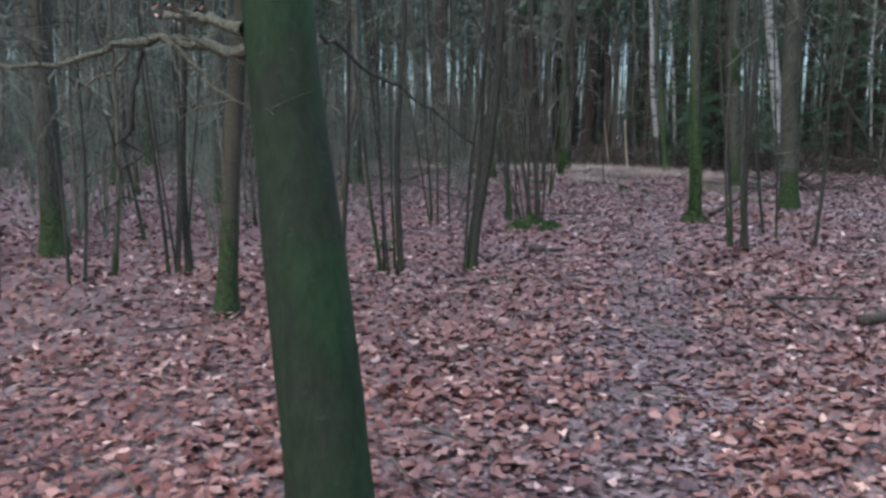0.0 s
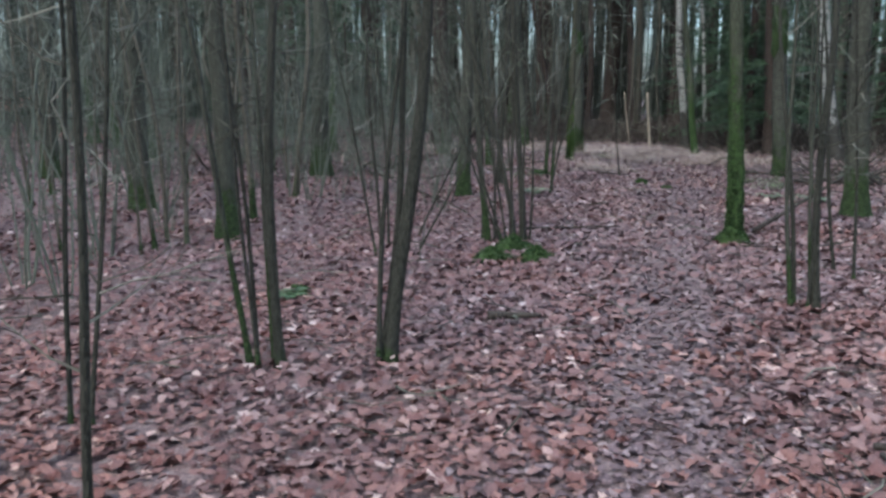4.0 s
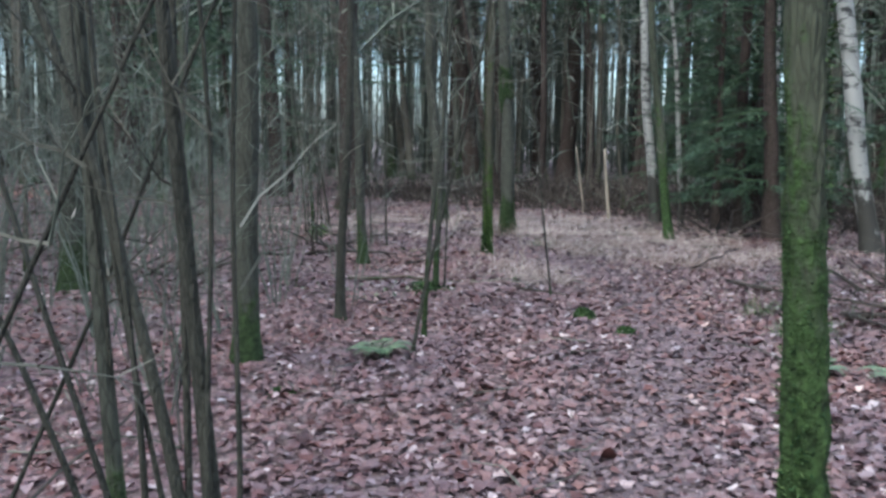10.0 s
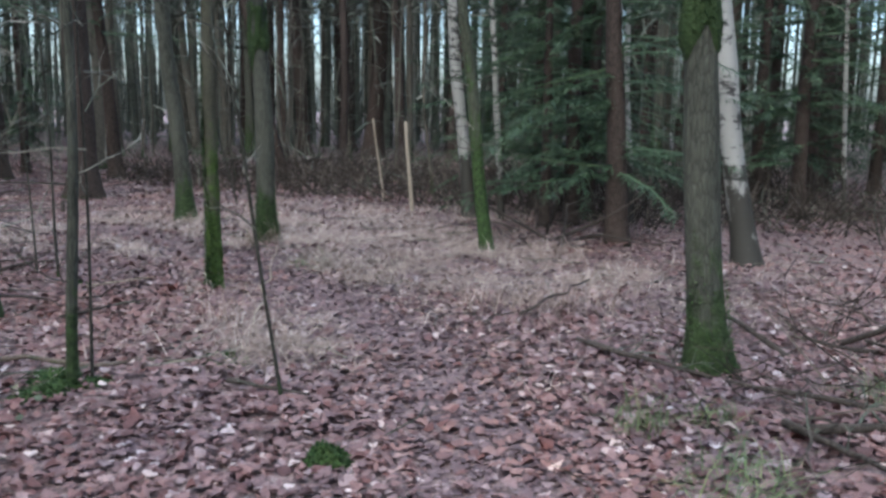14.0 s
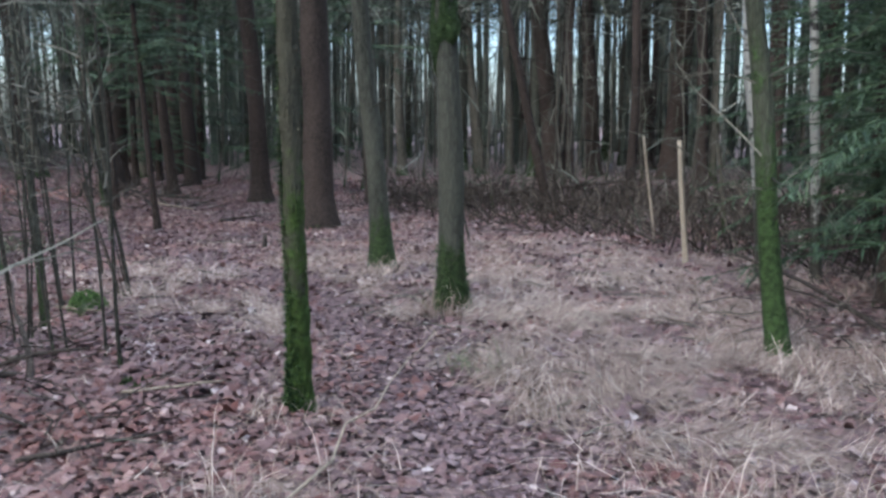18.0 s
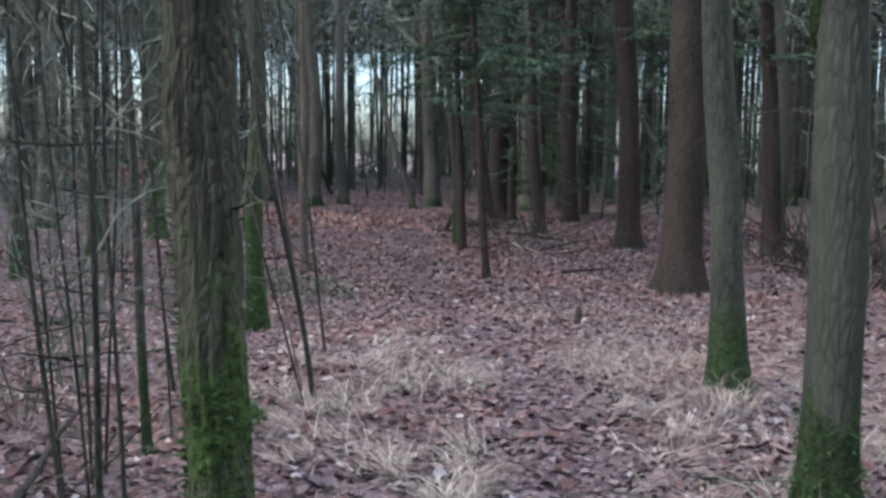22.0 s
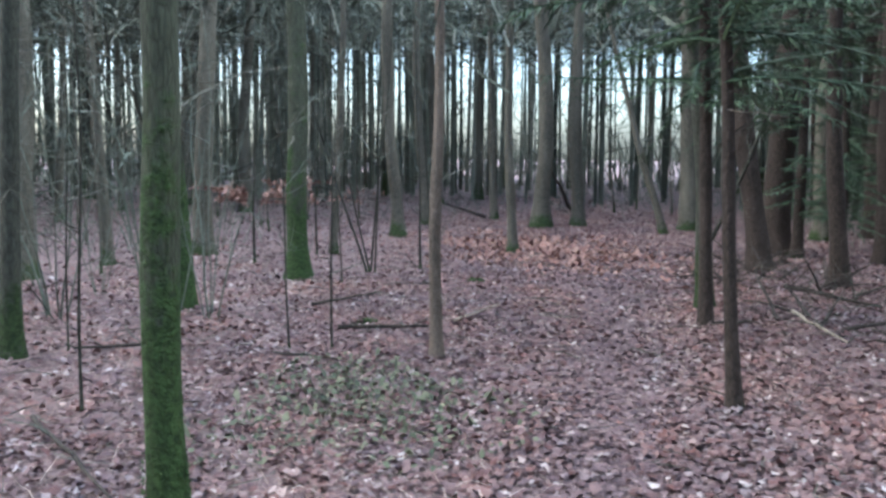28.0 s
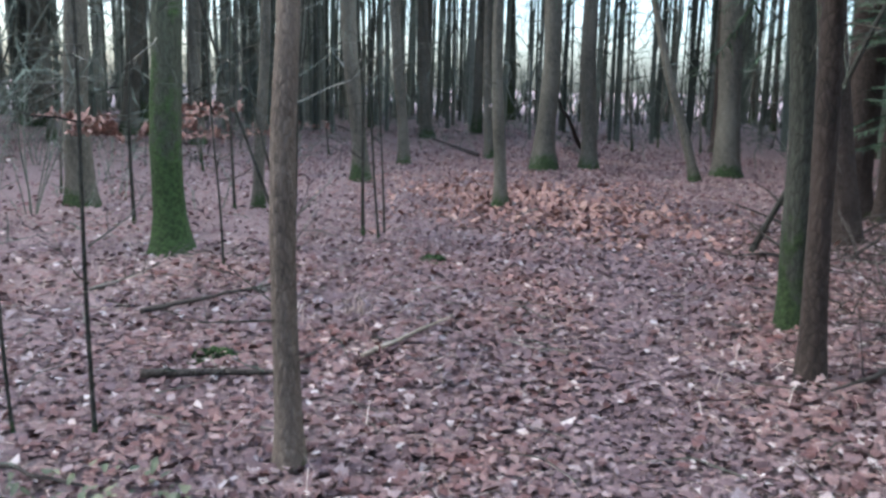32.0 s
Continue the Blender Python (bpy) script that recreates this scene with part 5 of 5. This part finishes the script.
def green_patch(cx, cy, r, n, label):
    rng = np.random.default_rng(int(abs(cx * 10)))
    a, q = rng.uniform(0, 6.2832, n), r * np.sqrt(rng.random(n))
    islands("green_undergrowth", leaves(rng, cx + q * np.cos(a) * 1.4, cy + q * np.sin(a), 0.042, 0.4, 0.08), 8, LEAF_FACES, BRAMBLE, label, "undergrowth")


green_patch(-7.39, 22.13, 0.6, 420, "low patch of small green bramble leaves")
green_patch(-7.0, 22.0, 0.75, 420, "low patch of small green bramble leaves")
green_patch(-6.5, 22.3, 0.8, 360, "low patch of small green bramble leaves")
green_patch(-6.28, 21.13, 0.4, 120, "sparse green leaves in the litter")
green_patch(0.18, 15.70, 0.5, 60, "sparse green leaves in the litter")


def brush_heap(x, y, r, h, n, label="heap of dark dead branches and twigs"):
    """A low heap of dead boughs, piled loosely."""
    rng = dice()
    root = thing("brush_heap", x, y, label, "brushwood", "brush heaps")
    for _ in range(7):
        a, q = rng.uniform(0, 6.28), r * rng.uniform(0.1, 0.7)
        V, F = [], []
        b = rng.uniform(0, 6.28)
        p = Vector((q * math.cos(a), q * math.sin(a), 0.0))
        pts = wander(rng, p, (math.cos(b), math.sin(b), rng.uniform(0.1, 0.6)), r * rng.uniform(0.8, 1.5), 6, 0.15, -0.03)
        limb(V, F, pts, [0.022 * (1 - 0.7 * i / 6) for i in range(7)], 6)
        part("branch", made("branch", V, F, DEADWOOD), root)
    V, F = [], []
    for _ in range(n):
        a, q = rng.uniform(0, 6.28), r * math.sqrt(rng.random())
        b = rng.uniform(0, 6.28)
        z = h * (1 - (q / r) ** 2) * rng.random()
        spray(rng, V, F, (q * math.cos(a) * 1.5, q * math.sin(a), z), (math.cos(b), math.sin(b), rng.uniform(-0.2, 0.7)), rng.uniform(0.2, 0.6), 0.006, 1, 3, 0.3, 0, 3)
    tagged(part("twig_spray", made("twig_spray", V, F, BRUSH, False), root), kind="stuff")


brush_heap(-9.83, 28.47, 0.9, 0.5, 70)
brush_heap(-12.18, 29.43, 0.8, 0.4, 50)
brush_heap(4.75, 15.95, 0.7, 0.3, 60)
brush_heap(5.09, 16.99, 0.9, 0.4, 60)
brush_heap(-2.84, 29.44, 1.5, 0.6, 110)
brush_heap(-1.41, 30.58, 1.6, 0.7, 120)
brush_heap(0.21, 29.58, 1.5, 0.6, 100)
brush_heap(-0.23, 29.24, 1.5, 0.6, 90)
brush_heap(3.30, 21.03, 0.9, 0.45, 70)
brush_heap(-4.19, 29.98, 1.4, 0.6, 80)
brush_heap(-2.02, 16.15, 0.9, 0.4, 60)
brush_heap(-4.03, 15.79, 1.2, 0.5, 70)
brush_heap(-8.06, 26.85, 0.9, 0.4, 60)
brush_heap(-10.82, 28.28, 0.8, 0.5, 60)
brush_heap(-1.16, 17.81, 0.9, 0.5, 60)


def leafy_beech(x, y, height, n, label):
    """A young beech that has kept its dry orange leaves on level twigs."""
    rng = dice()
    nr = np.random.default_rng(9)
    root = thing("beech_sapling", x, y, label, "sapling")
    part("stem", stem_mesh(rng, "stem", height, 0.022, 0.02, 0.0, BARK_YOUNG, 8, 12, 0.3, 0.02, 0.08, 0.3), root)
    V, F, spots = [], [], []
    for i in range(12):
        z, a = height * rng.uniform(0.36, 0.52), rng.uniform(0, 6.28)
        pts = wander(rng, (0.02 * z, 0, z), (math.cos(a), math.sin(a), 0.15), rng.uniform(0.6, 1.3), 5, 0.15, -0.03)
        limb(V, F, pts, [0.007, 0.006, 0.005, 0.004, 0.003, 0.002], 3, cap=False)
        spots += [pts[k].lerp(pts[k + 1], rng.random()) for k in range(1, 5) for _ in range(n // 48)]
    tagged(part("twig_spray", made("twig_spray", V, F, TWIG, False), root), kind="stuff")
    sx, sy = np.array([p.x for p in spots]) + x, np.array([p.y for p in spots]) + y
    v = leaves(nr, sx, sy, 0.05, 0.5, 0.04)
    v[:, :, 2] += (np.array([p.z for p in spots]) - 0.05 + float(rise(x, y)) - rise(sx, sy))[:, None]
    ob = islands("dry_foliage", v, 8, LEAF_FACES, LEAF_ORANGE, "dry orange leaves", "leaves")
    ob.parent, ob.matrix_parent_inverse = root, root.matrix_basis.inverted()
    del ob["category"]


leafy_beech(-14.48, 22.21, 2.3, 1000, "young beech with dry orange leaves still on it")
leafy_beech(-15.59, 23.35, 2.3, 420, "young beech with a few dry orange leaves")


def peg():
    rng = dice()
    root = thing("tree_stump", -2.82, 22.67, "small dark rotten stump in the leaf litter", "stump")
    part("stump", stem_mesh(rng, "stump", 0.18, 0.03, 0.1, 0.0, DEADWOOD, 10, 7, 0.3, 0.02, 0.06, 0.7), root)


peg()


def split_wood():
    """A pale curved strip of split wood that stands off a mossy trunk."""
    rng = random.Random(3)
    root = thing("split_branch", -2.51, 15.24, "pale curved strip of split wood beside a mossy tree", "dead wood")
    V, F = [], []
    pts = [(0.02 * math.sin(3 * s), 0, 0.02 + 0.75 * s) if s < 0.55 else (0.02 + 0.35 * (s - 0.55) ** 1.2, 0.05 * (s - 0.55), 0.02 + 0.75 * s) for s in [i / 10 for i in range(11)]]
    limb(V, F, pts, [0.014, 0.018, 0.02, 0.02, 0.018, 0.018, 0.016, 0.015, 0.013, 0.010, 0.005], 6, 0.2, rng)
    part("strip", made("strip", V, F, FUNGUS), root)


split_wood()

# ---- the wood beyond ----
for sx, sy, sr, sh in ((3.29, 22.19, 0.07, 6.0), (3.22, 24.41, 0.09, 8.0), (3.91, 24.39, 0.10, 9.0), (3.89, 23.25, 0.09, 8.5), (3.62, 22.56, 0.10, 9.0), (6.70, 23.90, 0.10, 9.0), (3.95, 24.17, 0.1, 9.0), (6.78, 26.13, 0.1, 9.0), (7.48, 28.03, 0.11, 9.5), (7.61, 26.16, 0.1, 9.0), (-17.37, 36.04, 0.10, 9.0), (-18.82, 38.42, 0.10, 9.0), (-13.67, 34.11, 0.11, 9.5), (-7.70, 30.19, 0.10, 9.0), (-13.29, 31.24, 0.10, 9.0), (-14.54, 33.38, 0.1, 9.0), (8.6, 21.2, 0.1, 9.0), (9.6, 24.2, 0.11, 9.5), (10.6, 20.6, 0.1, 9.0), (9.2, 27.6, 0.11, 9.5), (11.6, 26.0, 0.1, 9.0), (2.7, 26.6, 0.1, 9.0), (4.3, 28.2, 0.11, 9.5)):
    sprt(sx, sy, sr, 0.0, 0.0, sh)


for px, py in ((-1.5, 34.5), (1.2, 36.5), (4.0, 34.0), (6.5, 36.0), (9.0, 33.0), (11.0, 30.5), (13.0, 33.5), (14.5, 28.5), (2.6, 39.5), (8.0, 39.0), (-4.0, 38.0), (12.5, 25.0)):
    pine(px, py, 0.12, 0.0, 0.0)


def glade(x, y):
    """The thin stretch of the wood through which the sky shows."""
    return 55 < math.degrees(math.atan2(-x, y - 19)) < 69 and math.hypot(x, y - 19) > 19


def wood_prototypes():
    out = []
    for k in range(7):
        mat = (BARK, BARK_MOSSY, BARK, BARK_PINE, BARK_PINE, BARK, BARK_MOSSY)[k]
        rng = random.Random(300 + k)
        h, r = rng.uniform(10, 14), rng.uniform(0.09, 0.17)
        root = new("conifer_tree" if mat is BARK_PINE else "tree")
        lx, ly = rng.uniform(-0.03, 0.03), rng.uniform(-0.03, 0.03)
        part("trunk", stem_mesh(rng, "trunk", h, r, lx, ly, mat, 9, 16, 0.5, 0.015), root)
        crown_on(root, rng.choice(FAR_PINE_CROWNS) if mat is BARK_PINE else FAR_CROWNS[k % 5], h / 13.0 if mat is BARK_PINE else h / 11, 0, lx, ly, h / 13.0 if mat is BARK_PINE else h / 11)
        tagged(root, "tall conifer standing deeper in the wood" if mat is BARK_PINE else "bare tree standing deeper in the wood", "tree", "trees of the wood beyond")
        out.append(root)
    return out


def wood_beyond():
    rng = random.Random(77)
    protos = wood_prototypes()
    placed, used = [], set()
    tries = 0
    while len(placed) < 330 and tries < 20000:
        tries += 1
        x, y = rng.uniform(-44, 30), rng.uniform(-16, 60)
        d = float(off_trail(np.array([x]), np.array([y]))[0])
        if d < 9.5 or (x < -14 and 14 < y < 40 and rng.random() < 0.35):
            continue
        if glade(x, y) and rng.random() < 0.4:
            continue
        if y > 30 and x < -25 and rng.random() < 0.3:
            continue
        if any((x - a) ** 2 + (y - b) ** 2 < 2.0 for a, b in placed):
            continue
        placed.append((x, y))
        conifer = y > 24 and x > -12 or x > 9
        k = rng.choice((3, 4, 3, 0, 1)) if conifer else rng.choice((0, 1, 2, 5, 6, 0))
        s = rng.uniform(0.8, 1.25)
        m = Matrix.Translation((x, y, float(rise(x, y)))) @ pose(0, 0, 0, 0, 0, rng.uniform(0, 360)) @ Matrix.Diagonal((s, s, s * 1.5, 1))
        if k in used:
            copy_thing(protos[k], m)
        else:
            used.add(k)
            protos[k].matrix_basis = m


wood_beyond()


def thin_growth():
    """Thin bare stems that fill the wood: six kinds, set many times."""
    rng = random.Random(91)
    kinds = []
    for k in range(6):
        r2 = random.Random(500 + k)
        root = new("sapling")
        h = r2.uniform(2.5, 5.0)
        lx, ly = r2.uniform(-0.12, 0.12), r2.uniform(-0.12, 0.12)
        part("stem", stem_mesh(r2, "stem", h, r2.uniform(0.012, 0.028), lx, ly, BARK, 6, 12, 0.3, 0.04, 0.08, 0.3), root)
        low_twigs(r2, root, 0.02, lx, ly, (0.6, h), 0.7, 12)
        tagged(root, "thin bare sapling among the trees", "sapling", "saplings deeper in the wood")
        kinds.append(root)
    used, count = set(), 0
    while count < 260:
        x, y = rng.uniform(-26, 14), rng.uniform(2, 40)
        d = float(off_trail(np.array([x]), np.array([y]))[0])
        west = x < 2 and y < 19
        if d < (4.0 if west else 6.0) or (not west and rng.random() < 0.45):
            continue
        k = rng.randint(0, 5)
        m = Matrix.Translation((x, y, float(rise(x, y)))) @ pose(0, 0, 0, 0, 0, rng.uniform(0, 360)) @ Matrix.Scale(rng.uniform(0.8, 1.3), 4)
        if k in used:
            copy_thing(kinds[k], m)
        else:
            used.add(k)
            kinds[k].matrix_basis = m
        count += 1


thin_growth()


def understory():
    """Hazel undergrowth: five kinds of bush with thin arching shoots, set many times."""
    rng = random.Random(191)
    kinds = []
    for k in range(5):
        r2 = random.Random(700 + k)
        root = new("hazel_bush")
        V, F = [], []
        for i in range(6):
            a = r2.uniform(0, 6.28)
            pts = wander(r2, (0.08 * math.cos(a), 0.08 * math.sin(a), -0.05), (0.22 * math.cos(a), 0.22 * math.sin(a), 1), r2.uniform(2.6, 4.4), 9, 0.10, -0.01)
            for j in range(5, 10):
                pts[j] += Vector((math.cos(a), math.sin(a), -0.35)) * 0.055 * (j - 4) ** 1.6
            SV, SF = [], []
            thick = r2.uniform(0.007, 0.014)
            limb(SV, SF, pts, [thick * (1 - 0.8 * j / 9) for j in range(10)], 5, cap=False)
            part("stem", made("stem", SV, SF, TWIG), root)
            for _ in range(7):
                j = r2.randint(2, 9)
                spray(r2, V, F, pts[j], (r2.uniform(-1, 1), r2.uniform(-1, 1), r2.uniform(-0.1, 0.9)), r2.uniform(0.35, 0.9), 0.0042, 1, 3, 0.3, 0.02, 3)
        tagged(part("twig_spray", made("twig_spray", V, F, TWIG, False), root), kind="stuff")
        tagged(root, "bare hazel bush with thin arching shoots", "bush", "hazel undergrowth")
        kinds.append(root)
    used, count = set(), 0
    while count < 165:
        x, y = (rng.uniform(-11, 1.2), rng.uniform(6, 24)) if count < 80 else (rng.uniform(4.6, 10), rng.uniform(5, 16)) if count < 100 else (rng.uniform(-22, -6), rng.uniform(14, 22)) if count < 120 else (rng.uniform(-5, 1.4), rng.uniform(12.5, 20))
        if float(off_trail(np.array([x]), np.array([y]))[0]) < (3.6 if count < 120 else 2.3):
            continue
        k = rng.randint(0, 4)
        m = Matrix.Translation((x, y, float(rise(x, y)))) @ pose(0, 0, 0, 0, 0, rng.uniform(0, 360)) @ Matrix.Scale(rng.uniform(0.7, 1.15) if count < 120 else rng.uniform(0.4, 0.7), 4)
        if k in used:
            copy_thing(kinds[k], m)
        else:
            used.add(k)
            kinds[k].matrix_basis = m
        count += 1


understory()


def brush(seed, total, box, mat, label):
    """Low dead twigs and bracken that blur the floor between the farther trees."""
    rng = random.Random(seed)
    V, F = [], []
    count = 0
    while count < total:
        x, y = rng.uniform(box[0], box[1]), rng.uniform(box[2], box[3])
        d = float(off_trail(np.array([x]), np.array([y]))[0])
        if d < 4.5 or mat is TWIG and rng.random() > min(1.0, 0.25 + (d - 5) / 10):
            continue
        count += 1
        a, e, ln = rng.uniform(0, 6.28), rng.uniform(0.1, 1.4), rng.uniform(0.25, 1.0)
        p = Vector((x, y, float(rise(x, y)) - 0.02))
        way = Vector((math.cos(a) * math.cos(e), math.sin(a) * math.cos(e), math.sin(e)))
        q = p + way * ln * 0.6
        limb(V, F, [p, q, q + (way + Vector((rng.uniform(-0.5, 0.5), rng.uniform(-0.5, 0.5), -0.3))) * ln * 0.4], [0.010, 0.008, 0.004], 3, cap=False)
        for _ in range(2):
            s = p.lerp(q, rng.uniform(0.3, 1.0))
            limb(V, F, [s, s + Vector((rng.uniform(-1, 1), rng.uniform(-1, 1), rng.uniform(-0.1, 0.9))) * ln * 0.4], [0.005, 0.002], 3, cap=False)
    tagged(new("brushwood", made("brushwood", V, F, mat, False)), label, "brushwood", kind="stuff")


brush(64, 7500, (-48, 22, 0, 52), TWIG, "low dead brushwood between the farther trees")
brush(65, 3000, (-5, 8, 22, 31), BRUSH, "dark brown dead brushwood under the conifers")


def far_canopy():
    """The mesh of bare twigs in the crowns of the farther trees."""
    rng = np.random.default_rng(8)
    n = 240000
    a = np.where(rng.random(n) < 0.45, rng.uniform(0.45, 2.5, n), np.where(rng.random(n) < 0.62, rng.uniform(-1.1, 0.6, n), rng.uniform(-2.6, 3.7, n)))
    q = rng.uniform(17, 60, n)
    x, y = -3.0 - q * np.sin(a), 19 + q * np.cos(a)
    keep = off_trail(x, y) > 9
    x, y, q = x[keep], y[keep], q[keep]
    # the lower crowns of the western wood close over one another
    m = 20000
    wa, wq = rng.uniform(0.55, 1.75, m), rng.uniform(20, 52, m)
    x, y, q = np.append(x, -5.0 - wq * np.sin(wa)), np.append(y, 20 + wq * np.cos(wa)), np.append(q, wq)
    n = len(x)
    low = 1.8 + 0.12 * q
    west = (np.arctan2(-3.0 - x, y - 19) > 0.55) & (np.arctan2(-3.0 - x, y - 19) < 2.4)
    z = low + np.where(west, 6.5, 9.0) * rng.random(n) ** 1.1
    z = np.where(rng.random(n) < np.where(west, 0.13, 0.08), 0.6 + low * rng.random(n), z)
    z[-m:] = 1.6 + wq * (0.12 + 0.13 * rng.random(m))
    b, e = rng.uniform(0, 6.2832, n), rng.uniform(-0.3, 1.4, n)
    ln, w = rng.uniform(0.7, 2.4, n), rng.uniform(0.013, 0.040, n)
    d = np.stack([np.cos(b) * np.cos(e), np.sin(b) * np.cos(e), np.sin(e)], -1)
    side = np.stack([-np.sin(b), np.cos(b), 0 * b], -1)
    over = np.cross(d, side)
    p = np.stack([x, y, z], -1)
    bow = p + d * (ln * 0.5)[:, None] + side * (rng.normal(0, 0.10, n) * ln)[:, None] + over * (rng.normal(0, 0.10, n) * ln)[:, None]
    tip = p + d * ln[:, None]
    W = w[:, None]
    verts = np.stack([bow + side * W, bow - side * W * 0.5 + over * W * 0.87, p, tip], 1)
    islands("far_canopy", verts, 4, [(0, 1, 2), (1, 0, 3)], TWIG, "tangle of bare twigs in the crowns of the wood", "twigs", False)


far_canopy()


def far_woods():
    """The mass of stems and twigs of the deep wood, too far off to count."""
    rng = random.Random(123)
    V, F = [], []
    for _ in range(2300):
        a = rng.uniform(-2.4, 0.75) if rng.random() < 0.60 else rng.uniform(0.6, 2.7)
        q = rng.uniform(30, 75) if a < 0.75 else rng.uniform(34, 62)
        x, y = 1.0 - q * math.sin(a), 14 + q * math.cos(a)
        if glade(x, y) and rng.random() < 0.45:
            continue
        h, r = rng.uniform(11, 20), rng.uniform(0.04, 0.13)
        z = float(rise(x, y)) - 0.1
        dx, dy = rng.uniform(-0.5, 0.5), rng.uniform(-0.5, 0.5)
        limb(V, F, [(x, y, z), (x + dx * 0.5, y + dy * 0.5, z + h * 0.5), (x + dx, y + dy, z + h)], [r, r * 0.75, r * 0.3], 4, cap=False)
        for _ in range(5):
            s = rng.uniform(0.35, 1.0)
            b, ln = rng.uniform(0, 6.28), rng.uniform(0.6, 2.4)
            p = Vector((x + dx * s, y + dy * s, z + h * s))
            e = p + Vector((math.cos(b) * ln, math.sin(b) * ln, rng.uniform(0.0, 1.2) * ln))
            limb(V, F, [p, p.lerp(e, 0.5) + Vector((0, 0, 0.1)), e], [0.03, 0.022, 0.008], 3, cap=False)
    for _ in range(3000):
        a, q = rng.uniform(-2.6, 2.8), rng.uniform(46, 74)
        x, y = 1.0 - q * math.sin(a), 14 + q * math.cos(a)
        z, h = float(rise(x, y)) - 0.1, rng.uniform(1.2, 3.4)
        p = Vector((x, y, z))
        for _ in range(2):
            e = p + Vector((rng.uniform(-0.5, 0.5), rng.uniform(-0.5, 0.5), 1)) * h
            limb(V, F, [p, p.lerp(e, 0.5) + Vector((rng.uniform(-0.3, 0.3), rng.uniform(-0.3, 0.3), 0)), e], [0.05, 0.04, 0.02], 3, cap=False)
    tagged(new("far_woods", made("far_woods", V, F, TWIG, False)), "deep wood of countless far bare stems and twigs", "woods", kind="stuff")


far_woods()
